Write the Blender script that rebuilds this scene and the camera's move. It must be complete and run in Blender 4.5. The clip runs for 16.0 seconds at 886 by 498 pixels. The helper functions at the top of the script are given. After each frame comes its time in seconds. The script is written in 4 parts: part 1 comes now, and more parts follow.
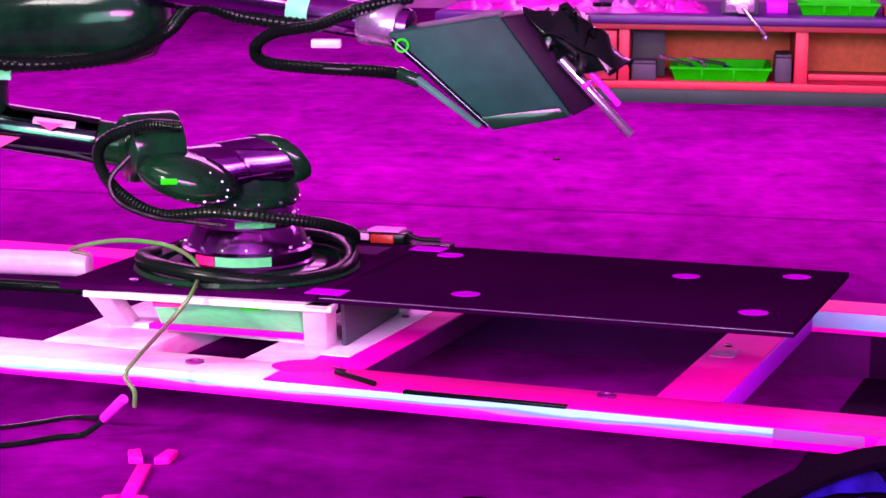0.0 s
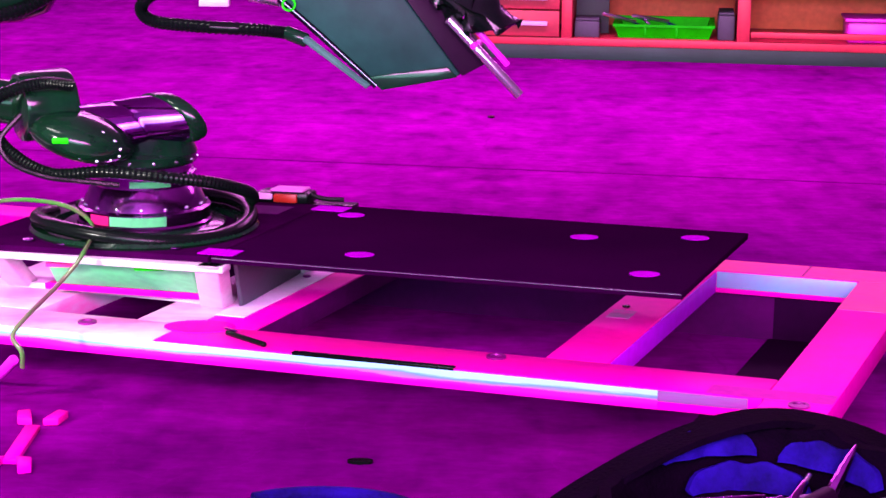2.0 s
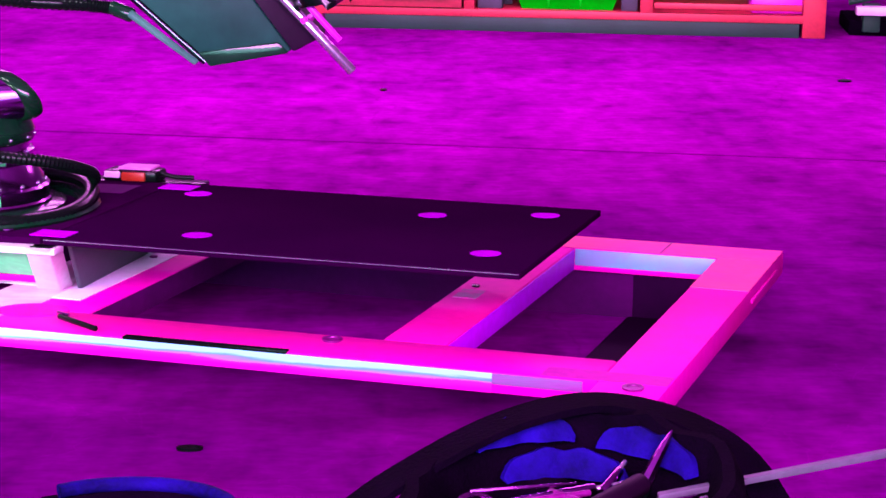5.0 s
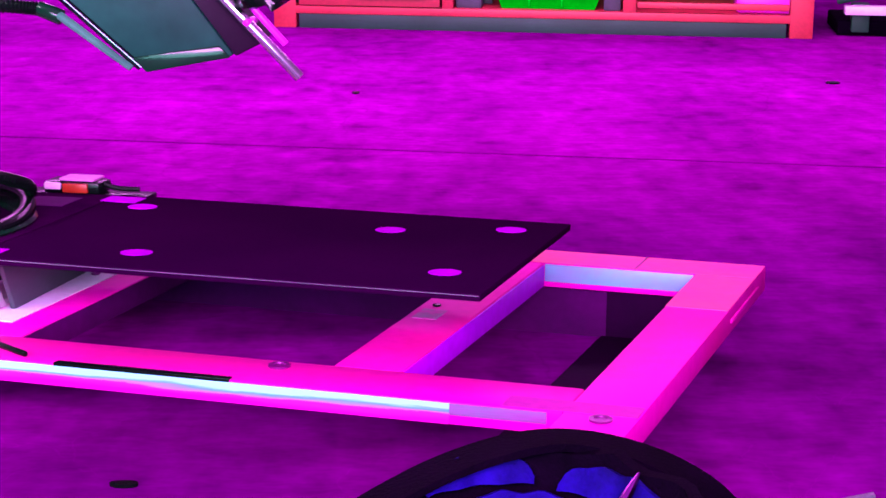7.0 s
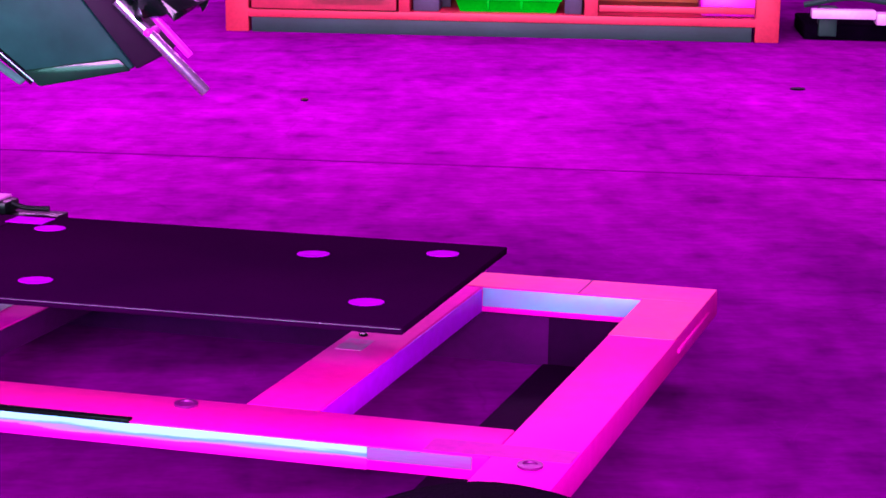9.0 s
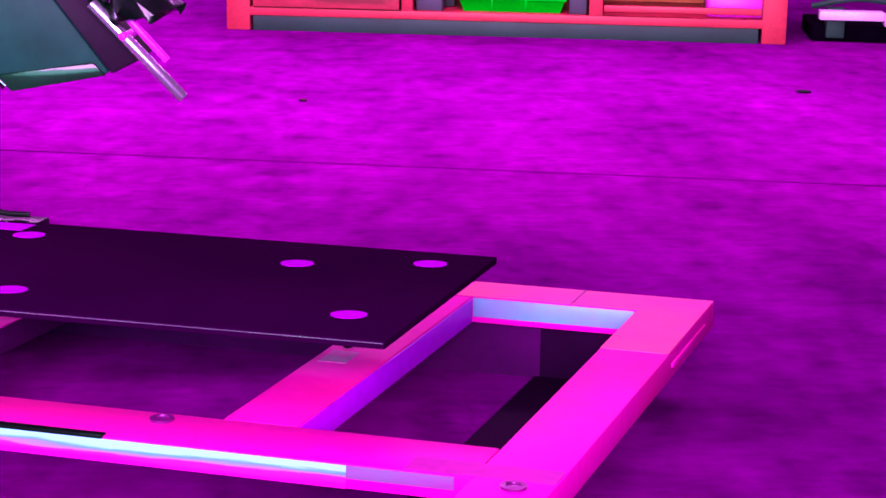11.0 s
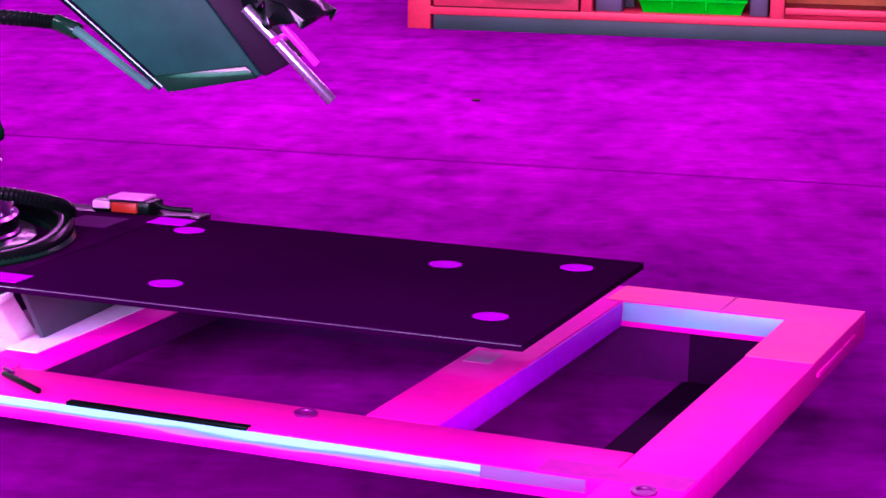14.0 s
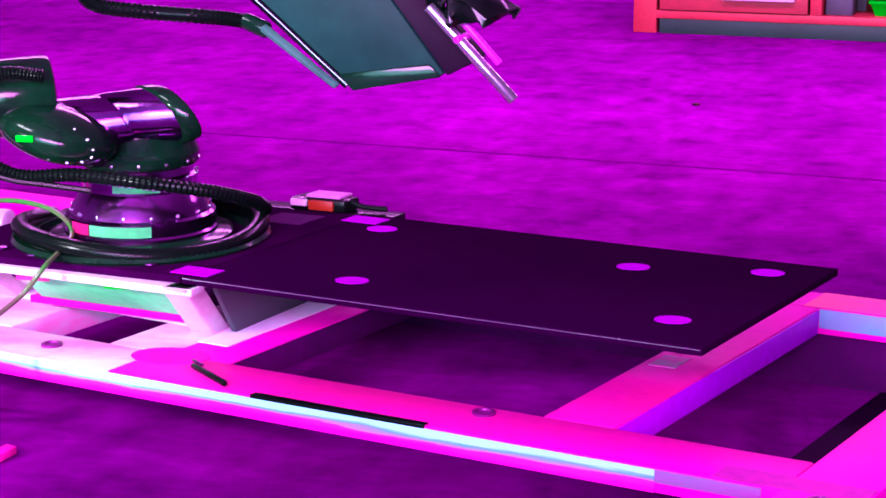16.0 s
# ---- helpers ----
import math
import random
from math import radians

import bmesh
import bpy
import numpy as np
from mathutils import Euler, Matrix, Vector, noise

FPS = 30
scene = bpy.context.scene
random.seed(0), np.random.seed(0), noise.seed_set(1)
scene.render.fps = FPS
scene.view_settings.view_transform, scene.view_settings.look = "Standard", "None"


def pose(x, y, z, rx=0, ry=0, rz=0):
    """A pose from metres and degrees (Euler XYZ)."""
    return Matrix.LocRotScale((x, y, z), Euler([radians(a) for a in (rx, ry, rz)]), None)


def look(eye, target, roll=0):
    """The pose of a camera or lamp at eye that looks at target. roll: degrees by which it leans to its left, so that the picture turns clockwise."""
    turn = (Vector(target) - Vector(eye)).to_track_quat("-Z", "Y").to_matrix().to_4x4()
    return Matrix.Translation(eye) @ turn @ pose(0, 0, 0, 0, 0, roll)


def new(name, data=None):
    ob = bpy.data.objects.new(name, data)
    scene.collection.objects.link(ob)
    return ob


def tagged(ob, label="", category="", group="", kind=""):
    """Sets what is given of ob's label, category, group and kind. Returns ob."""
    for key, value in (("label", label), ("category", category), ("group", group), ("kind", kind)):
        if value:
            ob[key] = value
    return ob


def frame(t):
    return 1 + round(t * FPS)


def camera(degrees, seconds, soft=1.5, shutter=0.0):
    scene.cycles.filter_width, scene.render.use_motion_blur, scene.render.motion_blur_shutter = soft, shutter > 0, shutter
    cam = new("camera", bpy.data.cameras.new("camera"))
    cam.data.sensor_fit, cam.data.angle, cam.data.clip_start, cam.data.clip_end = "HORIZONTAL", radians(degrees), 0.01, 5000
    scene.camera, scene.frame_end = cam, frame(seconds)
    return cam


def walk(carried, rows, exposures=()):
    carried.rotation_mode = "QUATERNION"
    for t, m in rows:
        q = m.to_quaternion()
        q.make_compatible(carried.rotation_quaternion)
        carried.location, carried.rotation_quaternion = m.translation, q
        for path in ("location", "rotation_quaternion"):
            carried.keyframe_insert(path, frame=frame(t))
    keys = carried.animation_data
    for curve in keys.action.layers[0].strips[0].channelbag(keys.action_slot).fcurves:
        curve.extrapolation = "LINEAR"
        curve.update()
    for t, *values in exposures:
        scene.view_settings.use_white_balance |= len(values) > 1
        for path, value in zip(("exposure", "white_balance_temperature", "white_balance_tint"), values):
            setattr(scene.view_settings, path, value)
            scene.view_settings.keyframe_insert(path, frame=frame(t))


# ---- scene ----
PATH = [
    (0, (-0.3290, -3.6656, 1.2072), (-0.4113, -0.7276, 0.6064), 0.31),
    (0.5, (-0.2985, -3.6482, 1.2089), (-0.3729, -0.7136, 0.5905), 0.42),
    (1, (-0.2548, -3.6431, 1.2102), (-0.3198, -0.7122, 0.5731), 0.46),
    (1.5, (-0.2044, -3.6578, 1.2141), (-0.2600, -0.7303, 0.5611), 0.48),
    (2, (-0.1584, -3.6414, 1.2153), (-0.2004, -0.7175, 0.5454), 0.60),
    (2.5, (-0.1100, -3.6210, 1.2152), (-0.1374, -0.7003, 0.5303), 0.56),
    (3, (-0.0659, -3.6123, 1.2167), (-0.0775, -0.6946, 0.5191), 0.58),
    (3.5, (-0.0269, -3.6055, 1.2184), (-0.0237, -0.6899, 0.5120), 0.66),
    (4, (0.0127, -3.5959, 1.2196), (0.0350, -0.6820, 0.5061), 0.66),
    (6.5, (0.0970, -3.3737, 1.1979), (0.1534, -0.4611, 0.4815), 0.63),
    (7, (0.1237, -3.2917, 1.1906), (0.1839, -0.3792, 0.4738), 0.62),
    (7.5, (0.1434, -3.2273, 1.1892), (0.2099, -0.3149, 0.4727), 0.61),
    (8, (0.1725, -3.1496, 1.1908), (0.2497, -0.2375, 0.4743), 0.60),
    (8.5, (0.1973, -3.0977, 1.1880), (0.2857, -0.1860, 0.4710), 0.71),
    (9, (0.2221, -3.0325, 1.1753), (0.3201, -0.1208, 0.4597), 0.71),
    (11.5, (0.2819, -2.9353, 1.1783), (0.3464, -0.0248, 0.4538), 1.20),
    (12, (0.3001, -2.9523, 1.1889), (0.3175, -0.0421, 0.4607), 1.30),
    (12.5, (0.3097, -2.9648, 1.1969), (0.2760, -0.0549, 0.4681), 1.17),
    (13, (0.3224, -2.9653, 1.2004), (0.2346, -0.0566, 0.4712), 1.09),
    (13.5, (0.3358, -2.9716, 1.2039), (0.1844, -0.0657, 0.4738), 1.03),
    (14, (0.3483, -2.9755, 1.1997), (0.1264, -0.0742, 0.4695), 0.79),
    (14.5, (0.3688, -2.9621, 1.1925), (0.0618, -0.0684, 0.4630), 0.52),
    (15, (0.3825, -2.9515, 1.1879), (-0.0106, -0.0678, 0.4602), 0.28),
    (15.5, (0.4007, -2.9517, 1.1892), (-0.0781, -0.0810, 0.4615), 0.12),
    (16, (0.4470, -2.9516, 1.1877), (-0.1555, -0.1031, 0.4644), -0.05),
]
cam = camera(26.44, 16.0, soft=1.6)
walk(cam, [(t, look(eye, target, roll)) for t, eye, target, roll in PATH],
     exposures=[(0.0, 0.0, 7050, 10), (1.5, 0.06, 6900, 10), (3.5, 0.1, 6500, 10), (6.5, 0.15, 5950, 10), (11.3, 0.12, 5850, 10), (16.0, 0.05, 5750, 10)])

# world and lamps: ceiling lamps over the hall, plus unseen fills added for brightness
world = bpy.data.worlds.new("hall_air")
scene.world = world
world.use_nodes = True
world.node_tree.nodes["Background"].inputs[0].default_value = (0.75, 0.45, 0.9, 1)
world.node_tree.nodes["Background"].inputs[1].default_value = 0.12
scene.view_settings.exposure = 0.0


def area_lamp(name, eye, target, sx, sy, power, colour):
    data = bpy.data.lights.new(name, "AREA")
    data.shape, data.size, data.size_y, data.energy, data.color = "RECTANGLE", sx, sy, power, colour
    ob = new(name, data)
    ob.matrix_world = look(eye, target)
    return ob


area_lamp("ceiling_lamp_back", (-0.4, 4.1, 2.6), (-0.4, 4.11, 0), 7.0, 0.5, 430, (1.0, 0.22, 0.97))
area_lamp("ceiling_lamp_far", (-2.2, 7.8, 3.0), (-2.2, 7.81, 0), 6.0, 0.5, 300, (1.0, 0.22, 0.97))
# Unseen low fill, added to brighten the bench bays.
area_lamp("bench_fill", (0.7, 2.2, 1.75), (0.9, 5.9, 0.2), 3.6, 0.3, 52, (1.0, 0.80, 0.62))
# Added fill behind the viewer, low enough to reach under the plate.
area_lamp("low_front_fill", (-0.2, -4.6, 2.15), (0.0, 0.3, 0.2), 3.4, 1.0, 600, (1.0, 0.22, 0.94))
# Added fill that whitens the left rails.
area_lamp("left_rail_fill", (-2.3, -0.9, 2.6), (-1.1, 0.2, 0.2), 1.2, 0.3, 40, (1.0, 0.95, 1.0))
# Added broad cyan fill for faces turned to the viewer; source unseen.
area_lamp("cyan_front_fill", (-1.2, -7.3, 1.9), (-0.3, 0.5, 0.4), 5.0, 3.0, 480, (0.42, 1.0, 0.97))
# Added spot without a lamp body; brightens the stand and left rails.
spot = new("stand_fill_spot", bpy.data.lights.new("stand_fill_spot", "SPOT"))
spot.data.energy, spot.data.spot_size, spot.data.spot_blend, spot.data.shadow_soft_size, spot.data.color = 180, radians(40), 0.8, 0.06, (1.0, 0.93, 0.97)
spot.matrix_world = look((-1.95, -0.95, 0.80), (-1.02, 0.28, 0.22))


# ---------------------------------------------------------------- materials
def mat(name, base, other=None, rough=0.5, metal=0.0, size=4.0, fine=60.0, bump=0.05, coat=0.0, amount=0.5, stretch=(1, 1, 1), grain=0.3, spec=0.5):
    m = bpy.data.materials.new(name)
    m.use_nodes = True
    nt = m.node_tree
    b = nt.nodes["Principled BSDF"]
    b.inputs["Metallic"].default_value = metal
    b.inputs["Coat Weight"].default_value = coat
    b.inputs["Specular IOR Level"].default_value = spec
    tc = nt.nodes.new("ShaderNodeTexCoord")
    mp = nt.nodes.new("ShaderNodeMapping")
    mp.inputs["Scale"].default_value = stretch
    nt.links.new(tc.outputs["Object"], mp.inputs[0])
    n1 = nt.nodes.new("ShaderNodeTexNoise")
    n1.inputs["Scale"].default_value, n1.inputs["Detail"].default_value, n1.inputs["Roughness"].default_value = size, 6, 0.6
    n2 = nt.nodes.new("ShaderNodeTexNoise")
    n2.inputs["Scale"].default_value, n2.inputs["Detail"].default_value = fine, 3
    for n in (n1, n2):
        nt.links.new(mp.outputs[0], n.inputs["Vector"])
    ramp = nt.nodes.new("ShaderNodeValToRGB")
    other = other or tuple(c * 0.7 for c in base)
    ramp.color_ramp.elements[0].position, ramp.color_ramp.elements[1].position = 0.5 - amount * 0.4, 0.5 + amount * 0.4
    ramp.color_ramp.elements[0].color, ramp.color_ramp.elements[1].color = (*other, 1), (*base, 1)
    nt.links.new(n1.outputs["Fac"], ramp.inputs[0])
    mix = nt.nodes.new("ShaderNodeMix")
    mix.data_type, mix.blend_type = "RGBA", "MULTIPLY"
    mix.inputs[0].default_value = grain
    nt.links.new(ramp.outputs[0], mix.inputs[6])
    nt.links.new(n2.outputs["Fac"], mix.inputs[7])
    nt.links.new(mix.outputs[2], b.inputs["Base Color"])
    mr = nt.nodes.new("ShaderNodeMapRange")
    mr.inputs["To Min"].default_value, mr.inputs["To Max"].default_value = max(0.02, rough - 0.1), min(1, rough + 0.1)
    nt.links.new(n1.outputs["Fac"], mr.inputs[0])
    nt.links.new(mr.outputs[0], b.inputs["Roughness"])
    if bump:
        bp = nt.nodes.new("ShaderNodeBump")
        bp.inputs["Strength"].default_value, bp.inputs["Distance"].default_value = bump, 0.01
        nt.links.new(n2.outputs["Fac"], bp.inputs["Height"])
        nt.links.new(bp.outputs[0], b.inputs["Normal"])
    return m


M_FLOOR = mat("painted_concrete", (0.285, 0.0, 0.305), (0.135, 0.0, 0.155), 0.75, 0, 2.2, 13, 0.10, amount=0.5, stretch=(0.9, 0.45, 1), grain=0.65, spec=0.0)
nt = M_FLOOR.node_tree
tc = next(n for n in nt.nodes if n.type == "TEX_COORD")
warp = nt.nodes.new("ShaderNodeTexNoise")
warp.inputs["Scale"].default_value, warp.inputs["Detail"].default_value = 1.5, 5
bend = nt.nodes.new("ShaderNodeMix")
bend.data_type, bend.blend_type = "RGBA", "LINEAR_LIGHT"
bend.inputs[0].default_value = 0.35
nt.links.new(tc.outputs["Object"], warp.inputs["Vector"])
nt.links.new(tc.outputs["Object"], bend.inputs[6])
nt.links.new(warp.outputs["Color"], bend.inputs[7])
cell = nt.nodes.new("ShaderNodeTexVoronoi")
cell.feature = "DISTANCE_TO_EDGE"
cell.inputs["Scale"].default_value = 0.55
nt.links.new(bend.outputs[2], cell.inputs["Vector"])
thin = nt.nodes.new("ShaderNodeMapRange")
thin.inputs["From Max"].default_value, thin.inputs["To Min"].default_value = 0.004, 0.86
nt.links.new(cell.outputs["Distance"], thin.inputs[0])
scuff = nt.nodes.new("ShaderNodeTexNoise")
scuff.inputs["Scale"].default_value, scuff.inputs["Detail"].default_value = 7.0, 8
nt.links.new(tc.outputs["Object"], scuff.inputs["Vector"])
spots = nt.nodes.new("ShaderNodeMapRange")
spots.inputs["From Min"].default_value, spots.inputs["From Max"].default_value = 0.30, 0.48
spots.inputs["To Min"].default_value, spots.inputs["To Max"].default_value = 0.72, 1.0
nt.links.new(scuff.outputs["Fac"], spots.inputs[0])
grit = nt.nodes.new("ShaderNodeTexNoise")
grit.inputs["Scale"].default_value, grit.inputs["Detail"].default_value, grit.inputs["Roughness"].default_value = 34.0, 6, 0.65
slim = nt.nodes.new("ShaderNodeMapping")
slim.inputs["Scale"].default_value = (0.38, 1.0, 1.0)
nt.links.new(tc.outputs["Object"], slim.inputs[0])
nt.links.new(slim.outputs[0], grit.inputs["Vector"])
gritty = nt.nodes.new("ShaderNodeMapRange")
gritty.inputs["From Min"].default_value, gritty.inputs["From Max"].default_value = 0.30, 0.70
gritty.inputs["To Min"].default_value, gritty.inputs["To Max"].default_value = 0.82, 1.16
nt.links.new(grit.outputs["Fac"], gritty.inputs[0])
mid = nt.nodes.new("ShaderNodeTexNoise")
mid.inputs["Scale"].default_value, mid.inputs["Detail"].default_value, mid.inputs["Distortion"].default_value = 6.5, 4, 0.6
nt.links.new(slim.outputs[0], mid.inputs["Vector"])
patchy = nt.nodes.new("ShaderNodeMapRange")
patchy.inputs["From Min"].default_value, patchy.inputs["From Max"].default_value = 0.32, 0.62
patchy.inputs["To Min"].default_value, patchy.inputs["To Max"].default_value = 0.87, 1.07
nt.links.new(mid.outputs["Fac"], patchy.inputs[0])
veins = nt.nodes.new("ShaderNodeTexVoronoi")
veins.feature = "DISTANCE_TO_EDGE"
veins.inputs["Scale"].default_value = 1.7
nt.links.new(bend.outputs[2], veins.inputs["Vector"])
scratch = nt.nodes.new("ShaderNodeMapRange")
scratch.inputs["From Max"].default_value, scratch.inputs["To Min"].default_value = 0.0035, 1.14
nt.links.new(veins.outputs["Distance"], scratch.inputs[0])


def times(a, b):
    n = nt.nodes.new("ShaderNodeMath")
    n.operation = "MULTIPLY"
    nt.links.new(a.outputs[0], n.inputs[0])
    nt.links.new(b.outputs[0], n.inputs[1])
    return n


both = times(times(times(times(thin, spots), gritty), patchy), scratch)
bsdf = nt.nodes["Principled BSDF"]
before = bsdf.inputs["Base Color"].links[0].from_socket
wear = nt.nodes.new("ShaderNodeMix")
wear.data_type, wear.blend_type = "RGBA", "MULTIPLY"
wear.inputs[0].default_value = 1.0
nt.links.new(before, wear.inputs[6])
nt.links.new(both.outputs[0], wear.inputs[7])
nt.links.new(wear.outputs[2], bsdf.inputs["Base Color"])
M_SEAM = mat("seam_dirt", (0.12, 0.0, 0.13), None, 0.8, spec=0.0)
M_BOLT = mat("pink_bolt", (0.30, 0.01, 0.26), (0.15, 0.0, 0.13), 0.4, 0.3, 20, 90, 0.02, spec=0.2)
M_CORAL = mat("coral_tone", (0.95, 0.120, 0.27), (0.95, 0.045, 0.36), 0.5, 0, 3.0, 40, 0.02, amount=0.5, grain=0.2, spec=0.05)
M_PLUM = mat("plum_scuff", (0.50, 0.02, 0.40), (0.74, 0.004, 0.44), 0.6, 0, 14, 60, 0.03, amount=0.5, spec=0.05)
M_ROSE = mat("rose_paint", (0.95, 0.0, 0.36), (0.95, 0.0, 0.45), 0.5, 0, 8, 60, 0.02, spec=0.02)
M_RULER = mat("dull_ruler_steel", (0.20, 0.16, 0.24), (0.10, 0.12, 0.13), 0.5, 0.3, 12, 80, 0.02, spec=0.2)
M_LID = mat("pale_lid", (0.85, 0.25, 0.75), None, 0.5, spec=0.1)
M_WALL = mat("hall_plaster", (0.6, 0.2, 0.6), None, 0.8)
M_FRAME = mat("frame_paint", (0.86, 0.0, 0.50), (0.90, 0.006, 0.34), 0.45, 0, 1.3, 40, 0.02, 0.0, 0.3, grain=0.2, spec=0.03)
# Painted sheen of the front rail: pink to cyan with height, plus noise.
M_WEB = mat("edge_sheen_streaks", (0.28, 0.80, 0.92), (0.90, 0.02, 0.62), 0.5, 0, 2.4, 12, 0.02, 0.0, 0.32, stretch=(0.8, 0.8, 11), grain=0.1, spec=0.06)
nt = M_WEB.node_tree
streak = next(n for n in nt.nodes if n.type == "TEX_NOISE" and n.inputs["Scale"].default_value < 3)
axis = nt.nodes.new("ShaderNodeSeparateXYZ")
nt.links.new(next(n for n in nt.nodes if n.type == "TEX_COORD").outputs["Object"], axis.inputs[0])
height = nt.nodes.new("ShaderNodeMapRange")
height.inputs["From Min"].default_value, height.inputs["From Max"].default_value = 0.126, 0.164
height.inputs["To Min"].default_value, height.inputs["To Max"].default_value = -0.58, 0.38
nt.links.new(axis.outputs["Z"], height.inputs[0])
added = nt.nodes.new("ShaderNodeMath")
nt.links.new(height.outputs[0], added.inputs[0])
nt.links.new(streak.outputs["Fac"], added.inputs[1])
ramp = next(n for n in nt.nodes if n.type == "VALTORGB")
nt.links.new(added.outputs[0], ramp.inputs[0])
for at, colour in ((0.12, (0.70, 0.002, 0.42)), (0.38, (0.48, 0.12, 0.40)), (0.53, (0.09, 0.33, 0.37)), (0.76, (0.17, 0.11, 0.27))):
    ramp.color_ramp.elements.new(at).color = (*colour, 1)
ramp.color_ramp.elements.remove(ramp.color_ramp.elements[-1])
# Grey violet sheen painted on the right end of the front edge.
M_DULL = mat("grey_edge_sheen", (0.20, 0.16, 0.32), (0.34, 0.06, 0.36), 0.45, 0, 6, 30, 0.02, amount=0.5, stretch=(0.8, 0.8, 8), spec=0.1)
M_PATCH = mat("worn_patch", (0.30, 0.34, 0.46), (0.86, 0.004, 0.48), 0.5, 0, 26, 60, 0.03, amount=0.5, spec=0.05)
# Cyan reflected light painted on the back rail's inner face.
M_CYAN = mat("cyan_edge_sheen", (0.13, 0.52, 0.60), (0.30, 0.22, 0.56), 0.4, 0, 7, 30, 0.02, amount=0.6, grain=0.15)
# Violet of the carton; on the rail it paints how light tints the side.
M_SIDE = mat("violet_carton_side_tint", (0.52, 0.0, 1.0), (0.62, 0.0, 0.95), 0.5, 0, 3, 40, 0.02, spec=0.2)
M_PALE = mat("pale_grey_steel", (0.70, 0.72, 0.85), (0.85, 0.45, 0.82), 0.5, 0, 5, 50, 0.03)
M_WRAP = mat("black_wrap_film", (0.002, 0.006, 0.004), None, 0.2, 0, 9, 90, 0.03, spec=0.25)
M_WHITE = mat("white_paint", (0.78, 0.66, 0.76), (0.75, 0.42, 0.70), 0.35, 0, 5, 60, 0.03)
M_BLACKPLATE = mat("black_plate", (0.022, 0.0004, 0.025), (0.016, 0.0003, 0.020), 0.5, 0, 3, 120, 0.01, spec=0.0)
M_BASEPLATE = mat("dark_anodised", (0.040, 0.0006, 0.042), (0.012, 0.0003, 0.016), 0.7, 0.0, 3, 80, 0.02, spec=0.0)
# Lamp glare on the left rails, painted as a near-white base colour.
M_GLARE = mat("white_glare", (0.80, 0.22, 0.55), (0.66, 0.62, 0.74), 0.35, 0, 3.0, 40, 0.02, amount=0.35, stretch=(1, 2.5, 6), grain=0.1)
M_ARM = mat("dark_polished_steel", (0.06, 0.16, 0.10), (0.05, 0.02, 0.06), 0.13, 1.0, 5, 90, 0.01)
M_VIOLET = mat("violet_sticker", (0.50, 0.0, 0.66), None, 0.7, bump=0, spec=0.0)
M_ROBOT = mat("dark_green_gloss", (0.004, 0.042, 0.014), (0.002, 0.007, 0.004), 0.15, 0.0, 6, 90, 0.02, 0.12, spec=0.24)
M_RUBBER = mat("black_rubber", (0.003, 0.007, 0.005), None, 0.24, 0, 9, 90, 0.05, spec=0.13)
M_CHROME = mat("violet_chrome", (0.52, 0.13, 0.58), (0.24, 0.03, 0.30), 0.17, 1.0, 5, 120, 0.015)
M_STEEL = mat("bright_steel", (0.8, 0.7, 0.85), (0.6, 0.5, 0.7), 0.25, 0.9, 8, 160, 0.01)
M_SLAB = mat("slate_green_cover", (0.012, 0.085, 0.052), (0.007, 0.050, 0.032), 0.5, 0, 4, 26, 0.08, spec=0.1, grain=0.5)
M_SLABSIDE = mat("dark_plum_side", (0.014, 0.002, 0.016), None, 0.5, spec=0.08)
M_MINT = mat("mint_label", (0.13, 0.92, 0.30), (0.20, 0.90, 0.42), 0.5, bump=0)
M_MINTPALE = mat("pale_mint", (0.07, 0.28, 0.17), (0.04, 0.16, 0.10), 0.4, 0, 14, 60, 0.03)
M_GREEN = mat("bin_green", (0.0, 0.85, 0.0), (0.0, 0.6, 0.0), 0.5, 0, 6, 60, 0.02, spec=0.1)
M_PINK = mat("hot_pink", (0.95, 0.01, 0.30), None, 0.45, bump=0)
M_BENCH = mat("bench_red", (0.62, 0.030, 0.065), (0.5, 0.02, 0.05), 0.5, 0, 5, 60, 0.05, grain=0.45)
M_DRAWER = mat("drawer_red", (0.52, 0.025, 0.06), (0.4, 0.03, 0.05), 0.5, 0, 6, 60, 0.04, grain=0.45)
M_BACKPANEL = mat("orange_board", (0.95, 0.27, 0.10), (0.8, 0.18, 0.07), 0.8, 0, 3, 30, 0.04, grain=0.4)
M_BENCHTOP = mat("purple_top", (0.06, 0.004, 0.16), (0.04, 0.002, 0.1), 0.4, 0, 4, 60, 0.03)
M_DARKGREY = mat("slate_grey", (0.05, 0.06, 0.08), None, 0.6)
M_DARKGREEN = mat("dark_green_rack_and_shade", (0.004, 0.040, 0.018), (0.010, 0.070, 0.040), 0.6, 0, 3)
M_MAGENTA = mat("magenta_plastic", (0.85, 0.01, 0.75), None, 0.4)
M_BAGBLACK = mat("bag_fabric", (0.0045, 0.0006, 0.008), (0.0015, 0.0003, 0.003), 0.9, 0, 12, 160, 0.4, spec=0.02)
M_BAGBLUE = mat("bag_blue_trim", (0.016, 0.002, 0.27), (0.003, 0.001, 0.05), 0.8, 0, 9, 120, 0.3, spec=0.05, amount=0.4)
M_TUBEGREEN = mat("clear_green_tube", (0.04, 0.24, 0.03), (0.16, 0.09, 0.09), 0.2, 0, 7, 60, 0, amount=0.25)
M_ORANGE = mat("orange_red", (0.42, 0.03, 0.008), None, 0.4)


# ---------------------------------------------------------------- mesh helpers
def origin_of(ob):
    p = Vector(ob.location)
    while ob.parent:
        ob = ob.parent
        p += ob.location
    return p


